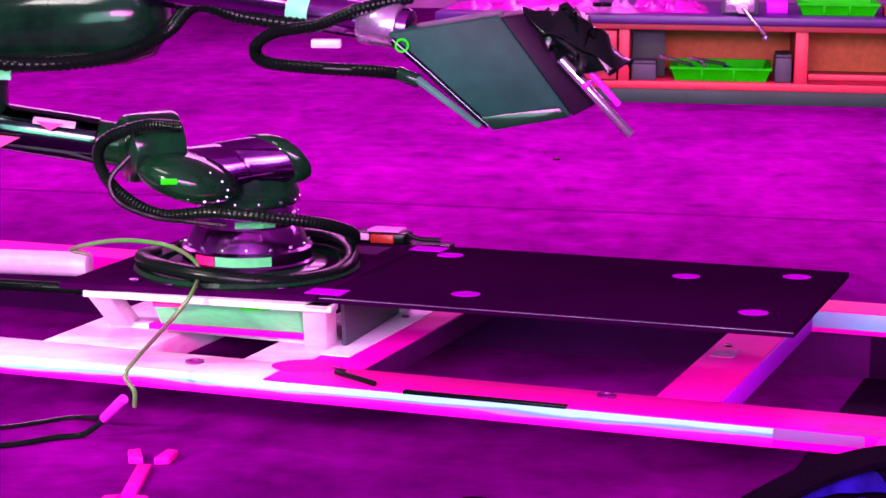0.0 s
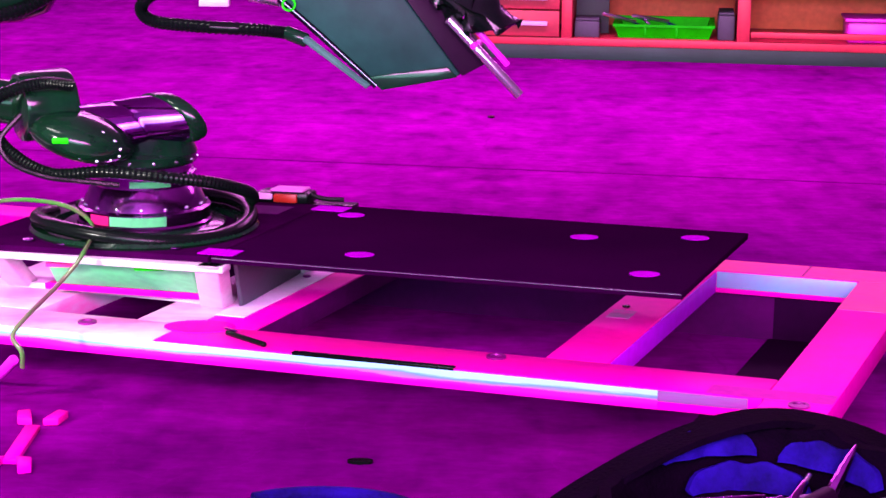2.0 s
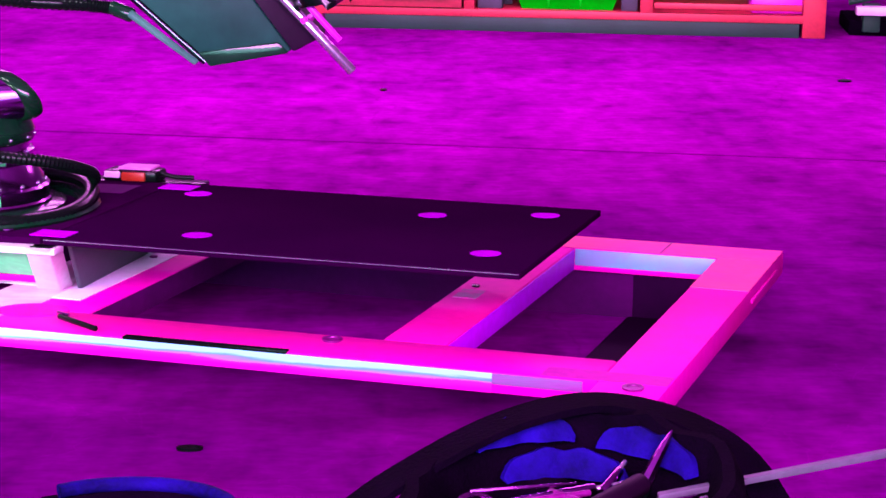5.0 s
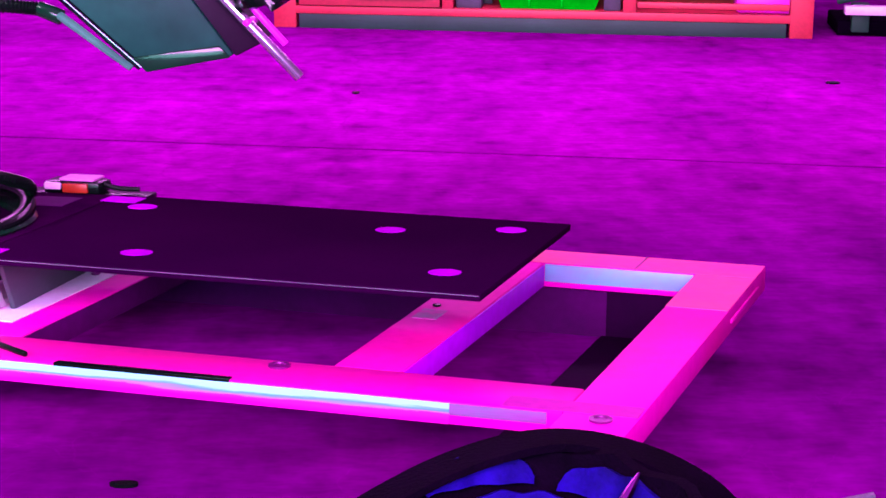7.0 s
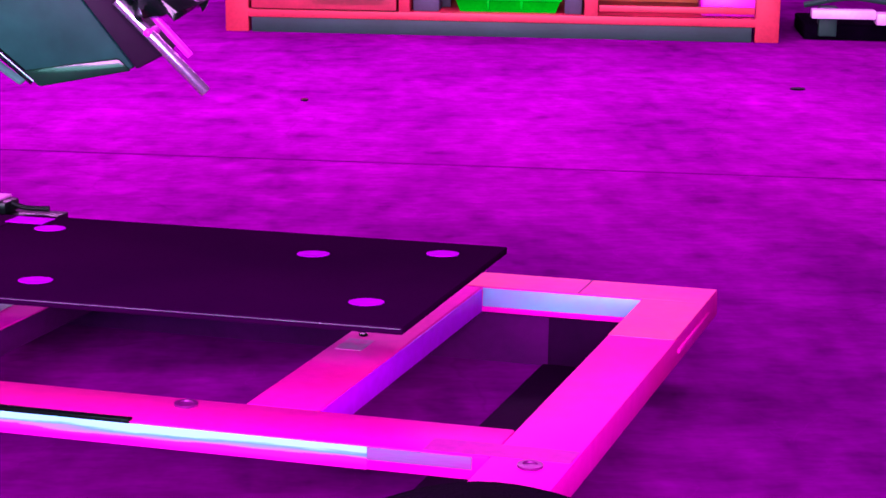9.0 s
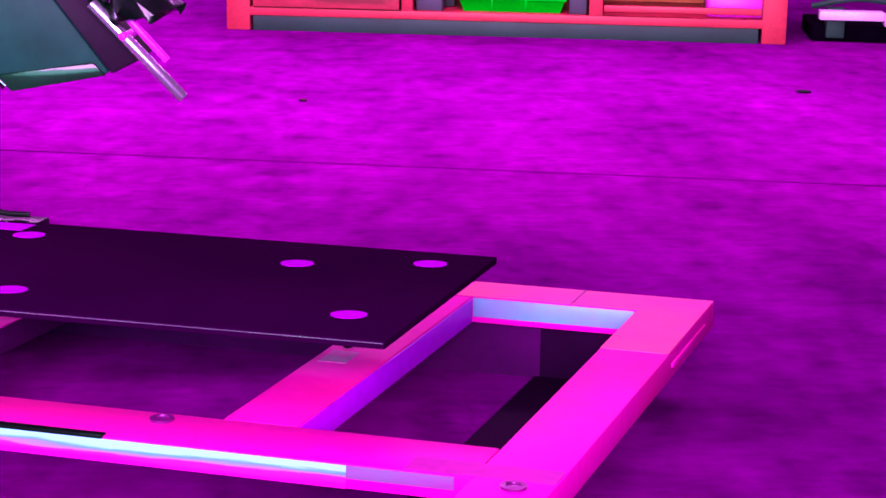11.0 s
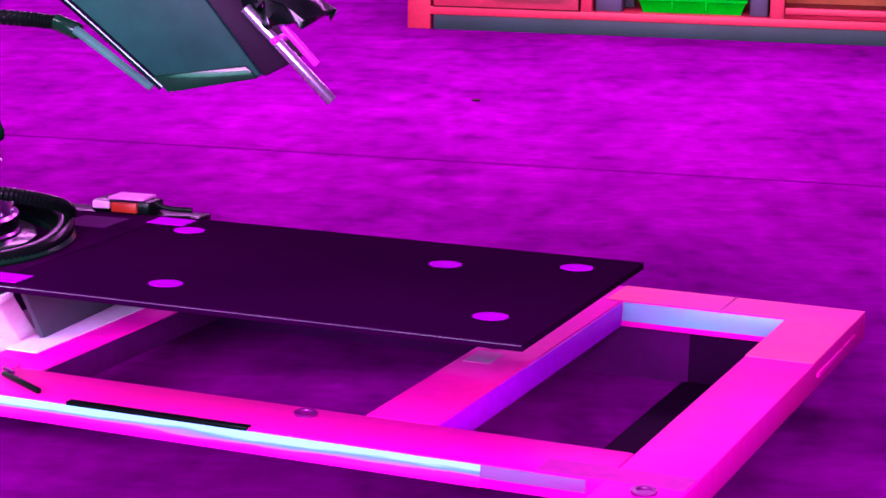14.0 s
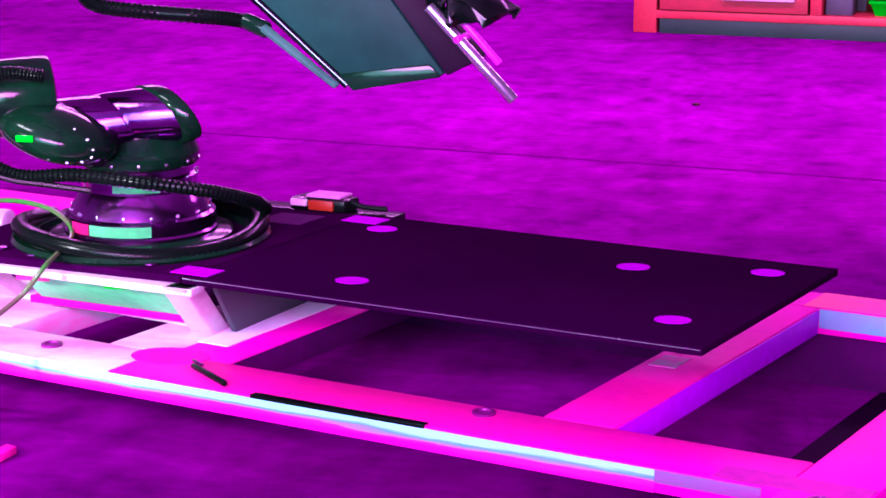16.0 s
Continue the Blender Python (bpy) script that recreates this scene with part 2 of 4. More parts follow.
def thing(name, at, label, category, group=""):
    ob = new(name)
    ob.location = at
    ob.empty_display_size = 0.1
    return tagged(ob, label, category, group)


def part(name, bm, material, parent=None, label="", smooth=True):
    me = bpy.data.meshes.new(name)
    if parent:
        bmesh.ops.translate(bm, verts=bm.verts, vec=-origin_of(parent))
    bmesh.ops.recalc_face_normals(bm, faces=bm.faces)
    for f in bm.faces:
        f.smooth = smooth
    bm.to_mesh(me)
    bm.free()
    if smooth:
        me.set_sharp_from_angle(angle=radians(38))
    me.materials.append(material)
    ob = new(name, me)
    ob.parent = parent
    if label:
        ob["label"] = label
    return ob


def hexa(pts, bevel=0.004, seg=2):
    """Eight corners: four of the bottom in turn, four of the top."""
    bm = bmesh.new()
    v = [bm.verts.new(p) for p in pts]
    for f in ((3, 2, 1, 0), (4, 5, 6, 7), (0, 1, 5, 4), (1, 2, 6, 5), (2, 3, 7, 6), (3, 0, 4, 7)):
        bm.faces.new([v[i] for i in f])
    if bevel:
        bmesh.ops.bevel(bm, geom=list(bm.edges), offset=bevel, segments=seg, affect="EDGES", profile=0.5)
    return bm


class Basis:
    """A plan grid with its own two directions, which need not be square."""

    def __init__(self, o, u, v, high=1.0):
        self.o, self.u, self.v, self.high = Vector((*o, 0)), Vector((*u, 0)), Vector((*v, 0)), high

    def at(self, u, v, z):
        return self.o + self.u * u + self.v * v + Vector((0, 0, z * self.high))

    def block(self, u0, u1, v0, v1, z0, z1, bevel=0.004):
        q = ((u0, v0), (u1, v0), (u1, v1), (u0, v1))
        return hexa([self.at(u, v, z0) for u, v in q] + [self.at(u, v, z1) for u, v in q], bevel)


def box(x0, x1, y0, y1, z0, z1, bevel=0.004):
    return WORLD.block(x0, x1, y0, y1, z0, z1, bevel)


WORLD = Basis((0, 0), (1, 0), (0, 1))


def merged(*bms):
    out = bmesh.new()
    for b in bms:
        me = bpy.data.meshes.new("tmp")
        b.to_mesh(me)
        b.free()
        out.from_mesh(me)
        bpy.data.meshes.remove(me)
    return out


def lathe(profile, at, axis=(0, 0, 1), seg=40):
    """profile: (radius, height) pairs turned about an axis."""
    bm = bmesh.new()
    turn = Vector(axis).to_track_quat("Z", "Y").to_matrix().to_4x4()
    m = Matrix.Translation(at) @ turn
    rings = []
    for r, h in profile:
        if r <= 1e-5:
            rings.append([bm.verts.new(m @ Vector((0, 0, h)))])
        else:
            rings.append([bm.verts.new(m @ Vector((r * math.cos(a), r * math.sin(a), h))) for a in (2 * math.pi * k / seg for k in range(seg))])
    for a, b in zip(rings, rings[1:]):
        for k in range(seg):
            j = (k + 1) % seg
            if len(a) == 1 and len(b) > 1:
                bm.faces.new((a[0], b[j], b[k]))
            elif len(b) == 1 and len(a) > 1:
                bm.faces.new((a[k], a[j], b[0]))
            elif len(a) > 1:
                bm.faces.new((a[k], a[j], b[j], b[k]))
    return bm


def capped(r, h, b=0.006):
    """Profile of a drum from 0 to h with rounded rims."""
    return [(0, 0), (r - b, 0), (r - b * 0.3, b * 0.3), (r, b), (r, h - b), (r - b * 0.3, h - b * 0.3), (r - b, h), (0, h)]


def rod(a, b, r, seg=24, bevel=0.004):
    a, b = Vector(a), Vector(b)
    return lathe(capped(r, (b - a).length, bevel), a, b - a, seg)


def spline(points, n=10):
    p = [Vector(q) for q in points]
    p = [p[0] * 2 - p[1]] + p + [p[-1] * 2 - p[-2]]
    out = []
    for i in range(1, len(p) - 2):
        for k in range(n):
            t = k / n
            out.append(0.5 * (2 * p[i] + (p[i + 1] - p[i - 1]) * t + (2 * p[i - 1] - 5 * p[i] + 4 * p[i + 1] - p[i + 2]) * t * t
                              + (3 * p[i] - p[i - 1] - 3 * p[i + 1] + p[i + 2]) * t ** 3))
    out.append(p[-2])
    return out


def hose(points, r, n=10, seg=10, ribs=0.0):
    """A hose along a smooth line; ribs: how far every second ring stands proud."""
    line = spline(points, n)
    bm = bmesh.new()
    rings = []
    side = Vector((0, 0, 1))
    for i, p in enumerate(line):
        d = (line[min(i + 1, len(line) - 1)] - line[max(i - 1, 0)]).normalized()
        s = d.cross(side)
        s = s.normalized() if s.length > 1e-3 else d.orthogonal().normalized()
        w = s.cross(d).normalized()
        side = w
        rr = r * (1 + (ribs if i % 2 else -ribs))
        rings.append([bm.verts.new(p + (s * math.cos(a) + w * math.sin(a)) * rr) for a in (2 * math.pi * k / seg for k in range(seg))])
    for a, b in zip(rings, rings[1:]):
        for k in range(seg):
            bm.faces.new((a[k], a[(k + 1) % seg], b[(k + 1) % seg], b[k]))
    bm.faces.new(rings[0][::-1])
    bm.faces.new(rings[-1])
    return bm


def disc(at, rx, ry, h=0.003, seg=28):
    bm = lathe([(0, 0), (1, 0), (1, h), (0, h)], (0, 0, 0), seg=seg)
    bmesh.ops.scale(bm, verts=bm.verts, vec=(rx, ry, 1))
    bmesh.ops.translate(bm, verts=bm.verts, vec=at)
    return bm


# ---------------------------------------------------------------- the hall
X0, X1, Y0, Y1, H = -8.0, 9.0, -8.0, 12.5, 4.2
ground = part("floor", box(X0, X1, Y0, Y1, -0.1, 0, 0), M_FLOOR, smooth=False)
tagged(ground, "smooth magenta painted concrete workshop floor with faint cloudy stains", "floor", kind="structure")
for name, b in (("wall_north", box(X0, X1, Y1, Y1 + 0.2, 0, H, 0)), ("wall_south", box(X0, X1, Y0 - 0.2, Y0, 0, H, 0)),
                ("wall_west", box(X0 - 0.2, X0, Y0, Y1, 0, H, 0)), ("wall_east", box(X1, X1 + 0.2, Y0, Y1, 0, H, 0)),
                ("ceiling", box(X0, X1, Y0, Y1, H, H + 0.2, 0))):
    tagged(part(name, b, M_WALL, smooth=False), "plain plastered boundary of the workshop hall", name.split("_")[0], kind="structure")


def seam(a, b, w=0.006):
    a, b = Vector((*a, 0)), Vector((*b, 0))
    s = (b - a).normalized().cross(Vector((0, 0, 1))) * w
    bm = hexa([a - s - Vector((0, 0, .01)), b - s - Vector((0, 0, .01)), b + s - Vector((0, 0, .01)), a + s - Vector((0, 0, .01)),
               a - s + Vector((0, 0, .002)), b - s + Vector((0, 0, .002)), b + s + Vector((0, 0, .002)), a + s + Vector((0, 0, .002))], 0)
    return tagged(part("floor_joint", bm, M_SEAM, smooth=False), "dark straight joint line in the painted floor", "floor joint", kind="structure")


seam((-7.5, 4.06), (8.5, 1.66), 0.006)

# ---------------------------------------------------------------- steel base frame
ZT, ZB = 0.167, 0.112
FB = Basis((0, 0), (0.959, -0.277), (0.363, 0.932))
frame_ob = thing("base_frame", FB.at(0, 0, 0), "low pink painted steel tube frame lying above the floor", "steel frame")
rails = (("front_rail", -0.78, 0.467, -0.158, -0.019), ("back_rail", -2.3, 0.467, 0.838, 0.955), ("right_rail", 0.467, 0.598, -0.272, 0.955),
         ("left_rail", -2.43, -2.3, -0.158, 0.955), ("cross_rail", 0.002, 0.131, -0.019, 0.838), ("cross_rail", -0.757, -0.622, -0.019, 0.838),
         ("white_rail", -2.3, -0.78, -0.158, -0.019), ("white_cross_rail", -1.38, -1.13, -0.019, 0.838), ("white_cross_rail", -0.895, -0.757, -0.019, 0.838))
# Rails named white carry the glare in their colour.
for name, u0, u1, v0, v1 in rails:
    part(name, FB.block(u0, u1, v0, v1, 0.124 if v0 == -0.158 else ZB, ZT, 0.005), M_GLARE if name.startswith("white") else M_FRAME, frame_ob)
for u, v in ((-1.25, 0.90), (-2.2, 0.90), (-2.2, -0.09), (-1.9, 0.90)):
    part("foot", rod(FB.at(u, v, 0), FB.at(u, v, ZB + 0.004), 0.028, 16), M_RUBBER, frame_ob, "short black rubber foot")
for u, v in ((-0.086, -0.055), (-0.973, -0.083), (0.539, -0.183)):
    part("bolt", lathe([(0, 0), (0.020, 0), (0.020, 0.004), (0.012, 0.005), (0.011, 0.002), (0, 0.002)], FB.at(u, v, ZT), seg=20), M_BOLT, frame_ob, "recessed bolt head")
part("bolt", lathe(capped(0.009, 0.004, 0.002), FB.at(0.036, 0.425, ZT), seg=16), M_RUBBER, frame_ob, "small black bolt head")
part("weld_plate", FB.block(0.020, 0.070, 0.325, 0.395, ZT, ZT + 0.0012, 0), M_PATCH, frame_ob, "dull grey worn patch")
# Coral layer on the rail tops at the far right corner.
part("corner_layer", FB.block(0.10, 0.596, 0.840, 0.953, ZT, ZT + 0.0012, 0), M_CORAL, frame_ob, "thin coral coloured layer over the corner")
part("corner_layer", FB.block(0.469, 0.596, 0.56, 0.838, ZT, ZT + 0.0012, 0), M_CORAL, frame_ob, "thin coral coloured layer over the corner")
part("end_patch", FB.block(0.36, 0.594, -0.157, -0.10, ZT, ZT + 0.0012, 0), M_PLUM, frame_ob, "plum scuffed patch at the tube end")
part("weld_line", FB.block(0.333, 0.3365, 0.84, 0.953, ZT + 0.001, ZT + 0.0024, 0), M_BOLT, frame_ob, "fine weld line across the rail")
# Edge strips hold the painted sheen of the rail faces.
part("edge_strip", FB.block(-2.3, 0.27, -0.1615, -0.158, 0.126, ZT - 0.003, 0.001), M_WEB, frame_ob, "rail edge with cyan and pink sheen streaks painted in")
part("edge_strip", FB.block(0.27, 0.44, -0.1610, -0.158, 0.143, ZT - 0.003, 0.001), M_DULL, frame_ob, "rail edge with a grey violet sheen painted in")
part("edge_strip", FB.block(0.135, 0.464, 0.835, 0.838, ZB + 0.014, ZT - 0.002, 0.001), M_CYAN, frame_ob, "rail edge with pale cyan reflected light painted in")
# Dark plum of the cover plate, and of shade painted under the frame.
M_DARKPLUM = mat("plum_plate_and_shade", (0.085, 0.001, 0.092), (0.045, 0.003, 0.055), 0.8, 0, 5, 60, 0.05, spec=0.02)
# Near-black for the right rail's shade, laid as strips.
M_RAILSHADE = mat("rail_shade", (0.022, 0.0006, 0.026), (0.010, 0.0004, 0.014), 0.8, 0, 5, 60, 0.05, spec=0.02)
# Added panel: darkens the openings and blocks light from behind.
part("back_shade", FB.block(-2.3, 0.48, 0.862, 0.88, 0.0, ZB, 0.001), M_DARKPLUM, frame_ob, "dark plum panel added for the shade below the rail")
part("floor_shade", FB.block(0.26, 0.44, 0.05, 0.856, 0.0, 0.006, 0.001), M_RAILSHADE, frame_ob, "near-black strip for the rail's shade on the floor")
part("corner_shade", FB.block(0.27, 0.475, 0.857, 0.861, 0.0, ZB, 0.001), M_RAILSHADE, frame_ob, "near-black strip for the rail's shade on the back panel")
part("flange", FB.block(0.596, 0.602, 0.58, 0.86, 0.136, 0.145, 0.001), M_FRAME, frame_ob, "narrow lower flange")
# Cross rail sides: light tint and shade put on as coloured plates.
part("side_tone", FB.block(0.131, 0.134, -0.017, 0.835, ZB + 0.002, ZT - 0.004, 0.001), M_SIDE, frame_ob, "rail side with its violet light tint painted in")
part("side_tone", FB.block(-0.622, -0.619, -0.017, 0.835, ZB + 0.002, ZT - 0.003, 0.001), M_DARKPLUM, frame_ob, "rail side painted dark for shade")
part("top_strip", FB.block(-0.755, -0.688, 0.06, 0.838, ZT, ZT + 0.003, 0.001), M_PALE, frame_ob, "pale grey steel strip")
part("strip_bolt", lathe(capped(0.010, 0.004, 0.002), FB.at(-0.725, 0.44, ZT + 0.003), seg=16), M_BOLT, frame_ob, "small bolt head")
part("red_patch", disc(FB.at(-0.74, -0.035, ZT), 0.075, 0.05, 0.0012), M_ROSE, frame_ob, "hot pink paint splash on the rail")
part("cover_strip", FB.block(-0.472, -0.134, -0.161, -0.145, ZT - 0.004, ZT + 0.003, 0.001), M_RUBBER, frame_ob, "thin dark strip along the rail edge")

# ---------------------------------------------------------------- support stand and plates
ZP = 0.317
PB = Basis((0.257, -0.076), (0.966, -0.2588), (0.349, 0.937))
MB = Basis((-0.701, 0.1805), (0.984, -0.177), (0.349, 0.937))
stand = thing("support_stand", (-0.95, 0.4, ZT), "white painted box stand carrying the robot plate on the frame", "stand")


def bar(a, b, w, d):
    a, b = Vector(a), Vector(b)
    ux, uy = FB.u * w / 2, FB.v * d / 2
    return hexa([a - ux - uy, a + ux - uy, a + ux + uy, a - ux + uy, b - ux - uy, b + ux - uy, b + ux + uy, b - ux + uy], 0.003)


zt = ZP - 0.014
for bx, by, tx, ty in ((-1.172, 0.52, -1.180, 0.285), (-0.71, 0.355, -0.695, 0.165), (-1.02, 0.78, -1.02, 0.62), (-0.56, 0.68, -0.56, 0.53)):
    part("post", bar((bx, by, ZT), (tx, ty, zt), 0.055, 0.05), M_WHITE, stand)


def slat(x0, y0, x1, y1, depth, z0, z1, back=0.0):
    """A bar along the front of the stand; back: how far its top leans to the viewer."""
    q = ((x0, y0), (x1, y1), (x1 + 0.012, y1 + depth), (x0 + 0.012, y0 + depth))
    return hexa([(x, y, z0) for x, y in q] + [(x, y - back, z1) for x, y in q], 0.002)


part("foot_bar", slat(-1.19, 0.497, -0.685, 0.340, 0.055, ZT, ZT + 0.014), M_WHITE, stand)
part("top_bar", slat(-1.215, 0.268, -0.668, 0.142, 0.04, zt - 0.014, zt), M_WHITE, stand)
part("panel", slat(-1.07, 0.392, -0.745, 0.318, 0.015, 0.202, zt - 0.014, 0.115), M_MINT, stand, "mint green cover panel")
part("panel_rail", slat(-1.10, 0.405, -0.74, 0.322, 0.025, 0.185, 0.199), M_FRAME, stand, "pink rail below the panel")
part("panel_spot", disc((-0.835, 0.222, zt - 0.028), 0.032, 0.004, 0.010), M_GREEN, stand, "bright green oval mark")
part("panel_badge", disc((-1.03, 0.270, zt - 0.034), 0.034, 0.006, 0.018), M_PINK, stand, "round pink badge")
part("side_bracket", hexa([(-0.66, 0.34, ZT), (-0.56, 0.66, ZT), (-0.55, 0.66, ZT), (-0.65, 0.34, ZT),
                           (-0.655, 0.20, zt), (-0.545, 0.52, zt), (-0.535, 0.52, zt), (-0.645, 0.20, zt)], 0.002), M_DARKGREY, stand, "dark grey side bracket")

mount = thing("mounting_plate", MB.at(-0.3, 0.3, ZP), "dark violet anodised plate under the robot base", "plate")
part("plate", MB.block(-0.578, -0.003, 0.0, 0.585, ZP - 0.014, ZP, 0.002), M_BASEPLATE, mount)
part("rear_bar", MB.block(-0.40, 0.045, 0.590, 0.665, ZP - 0.030, ZP - 0.006, 0.003), M_RUBBER, mount, "black rear bar")
part("rear_line", MB.block(-0.16, 0.03, 0.588, 0.592, ZP - 0.007, ZP - 0.004, 0.0), M_STEEL, mount, "thin bright edge line")
for u, v in ((-0.43, 0.05), (-0.34, 0.03), (-0.10, 0.05), (-0.50, 0.5)):
    part("screw", lathe(capped(0.014, 0.006, 0.003), MB.at(u, v, ZP), seg=16), M_CHROME, mount, "shiny pink screw head")
part("cover_plate", MB.block(-0.16, -0.06, 0.45, 0.54, ZP, ZP + 0.0012, 0), M_DARKPLUM, mount, "plum square plate")
plate = thing("black_plate", PB.at(-0.4, 0.3, ZP), "black rectangular plate with round violet dots, on the frame", "plate")
part("plate", PB.block(-0.988, 0.0, 0.0, 0.593, ZP - 0.014, ZP, 0.002), M_BLACKPLATE, plate)
for x, y in ((0.094, 0.414), (0.338, 0.420), (0.197, 0.075), (-0.389, 0.213), (-0.432, 0.614)):
    part("dot", disc((x, y, ZP), 0.031, 0.023, 0.0015), M_VIOLET, plate, "round violet dot")
for u, v in ((-0.987, 0.041), (-0.963, 0.545)):
    part("tab", PB.block(u - 0.04, u + 0.04, v - 0.026, v + 0.026, ZP, ZP + 0.0015, 0), M_VIOLET, plate, "violet square tab")
# Steel line put on as the highlight of the plate's front bevel.
part("edge", PB.block(-0.986, -0.002, -0.002, 0.0, ZP - 0.0042, ZP - 0.0028, 0), M_STEEL, plate, "thin pale line added as the bevel's highlight")


# ---------------------------------------------------------------- robot arm
RX, RY = -0.884, 0.47
robot = thing("robot_arm", (RX, RY, ZP), "dark glossy green-black six-axis robot arm bolted to a plate", "robot arm")
part("base_flange", lathe([(0, 0), (0.175, 0), (0.18, 0.004), (0.18, 0.012), (0.172, 0.016), (0, 0.016)], (RX, RY, ZP), seg=56), M_ROBOT, robot)
part("base_column", lathe([(0.150, 0.014), (0.150, 0.022), (0.146, 0.026), (0.146, 0.052), (0.138, 0.056), (0.130, 0.075), (0.117, 0.098), (0.113, 0.102), (0.113, 0.128), (0.106, 0.132), (0.104, 0.150), (0.0, 0.150)], (RX, RY, ZP), seg=56), M_CHROME, robot)
part("shoulder_ring", lathe([(0.104, 0), (0.114, 0.004), (0.118, 0.010), (0.118, 0.026), (0.108, 0.034), (0.0, 0.034)], (RX, RY, ZP + 0.145), seg=56), M_ROBOT, robot)


def wrapped_label(name, r, a0, a1, z0, z1, material, label):
    bm = bmesh.new()
    n = 12
    lo, hi = [], []
    for k in range(n + 1):
        a = radians(a0 + (a1 - a0) * k / n)
        c, s = math.cos(a) * r, math.sin(a) * r
        lo.append(bm.verts.new((RX + c, RY + s, z0)))
        hi.append(bm.verts.new((RX + c, RY + s, z1)))
    for k in range(n):
        bm.faces.new((lo[k], lo[k + 1], hi[k + 1], hi[k]))
    bmesh.ops.solidify(bm, geom=list(bm.faces), thickness=-0.002)
    return part(name, bm, material, robot, label)


wrapped_label("base_label", 0.148, -111, -62, ZP + 0.028, ZP + 0.049, M_MINT, "mint green sticker")
wrapped_label("warning_label", 0.148, -132, -112, ZP + 0.028, ZP + 0.049, M_PINK, "hot pink warning sticker")
wrapped_label("upper_label", 0.115, -96, -50, ZP + 0.107, ZP + 0.122, M_MINT, "mint green sticker")

# shoulder: drum across the column, with the joint cover in front
bm = bmesh.new()
bmesh.ops.create_uvsphere(bm, u_segments=40, v_segments=20, radius=1.0)
bmesh.ops.scale(bm, verts=bm.verts, vec=(0.118, 0.10, 0.052))
bmesh.ops.rotate(bm, verts=bm.verts, cent=(0, 0, 0), matrix=Matrix.Rotation(radians(16), 3, "Y"))
bmesh.ops.translate(bm, verts=bm.verts, vec=(-0.995, 0.34, 0.541))
part("shoulder_housing", bm, M_ROBOT, robot)


def broad(bm, k, at):
    """Widens a part along x about a point."""
    for v in bm.verts:
        v.co.x = at[0] + (v.co.x - at[0]) * k
    return bm


DC, DA = Vector((-0.900, 0.42, 0.556)), Vector((0.78, 0.42, 0.24)).normalized()
part("shoulder_drum", broad(lathe([(0, -0.075), (0.042, -0.075), (0.050, -0.068), (0.053, -0.055), (0.053, -0.012), (0.051, -0.010), (0.051, -0.006), (0.053, -0.004), (0.053, 0.040), (0, 0.040)], DC, DA, 56), 2.25, DC), M_CHROME, robot, "polished violet drum")
part("end_cap", broad(lathe([(0.0, 0.036), (0.053, 0.036), (0.057, 0.039), (0.057, 0.048), (0.053, 0.055), (0.032, 0.060), (0, 0.061)], DC, DA, 56), 2.25, DC), M_ROBOT, robot)
part("neck", lathe([(0.106, 0), (0.100, 0.014), (0.092, 0.030), (0.088, 0.045), (0, 0.045)], (RX + 0.014, RY, ZP + 0.172), seg=40), M_ROBOT, robot)
part("type_label", box(-1.034, -1.000, 0.238, 0.242, 0.541, 0.553, 0.001), M_GREEN, robot, "small bright green label")

for n, rad, z in ((14, 0.119, ZP + 0.160), (16, 0.138, ZP + 0.062), (16, 0.114, ZP + 0.128)):
    for k in range(n):
        a = 2 * math.pi * (k + 0.3) / n
        d = Vector((math.cos(a), math.sin(a), 0))
        part("bolt", lathe(capped(0.0034, 0.005, 0.001), Vector((RX, RY, z)) + d * (rad - 0.003), d, 10), M_STEEL, robot, "bright screw head")
for k in range(11):
    a = radians(200 + 24 * k)
    p = Vector((-0.985 + 0.088 * math.cos(a), 0.283 + 0.01 * math.sin(a), 0.541 + 0.036 * math.sin(a) - 0.024 * math.cos(a)))
    part("bolt", lathe(capped(0.0026, 0.012, 0.0008), p, (0, -1, 0.2), 10), M_STEEL, robot, "bright screw head")
# upper arm and elbow
part("arm_joint", lathe(capped(0.075, 0.12, 0.012), (-1.13, 0.34, 0.60), (0.85, 0.5, 0.05), 40), M_ROBOT, robot)
part("upper_arm", rod((-1.11, 0.42, 0.592), (-1.62, 0.40, 0.668), 0.048, 32, 0.008), M_ROBOT, robot)
part("arm_sleeve", rod((-1.20, 0.415, 0.607), (-1.50, 0.405, 0.652), 0.051, 32, 0.004), M_ARM, robot, "polished dark sleeve")
for x, z, k in ((-1.29, 0.6525, 1.0), (-1.40, 0.622, 1.5)):
    y = 0.349 if k == 1 else 0.352
    bm = bmesh.new()
    tri = [(-0.03 * k, 0.006 * k), (0.028 * k, 0.0), (0.0, -0.014 * k)]
    lo = [bm.verts.new((x + a, y - 0.008, z + b)) for a, b in tri]
    hi = [bm.verts.new((x + a, y + 0.002, z + b)) for a, b in tri]
    bm.faces.new(lo); bm.faces.new(hi[::-1])
    for q in range(3):
        bm.faces.new((lo[q], hi[q], hi[(q + 1) % 3], lo[(q + 1) % 3]))
    part("warning_triangle", bm, M_PINK, robot, "hot pink triangle sticker", smooth=False)
part("arm_label", hexa([(-1.33, 0.352, 0.652), (-1.24, 0.358, 0.640), (-1.24, 0.375, 0.650), (-1.33, 0.370, 0.662),
                        (-1.33, 0.350, 0.656), (-1.24, 0.356, 0.644), (-1.24, 0.373, 0.654), (-1.33, 0.368, 0.666)], 0.001), M_WHITE, robot, "white label with a pink triangle")
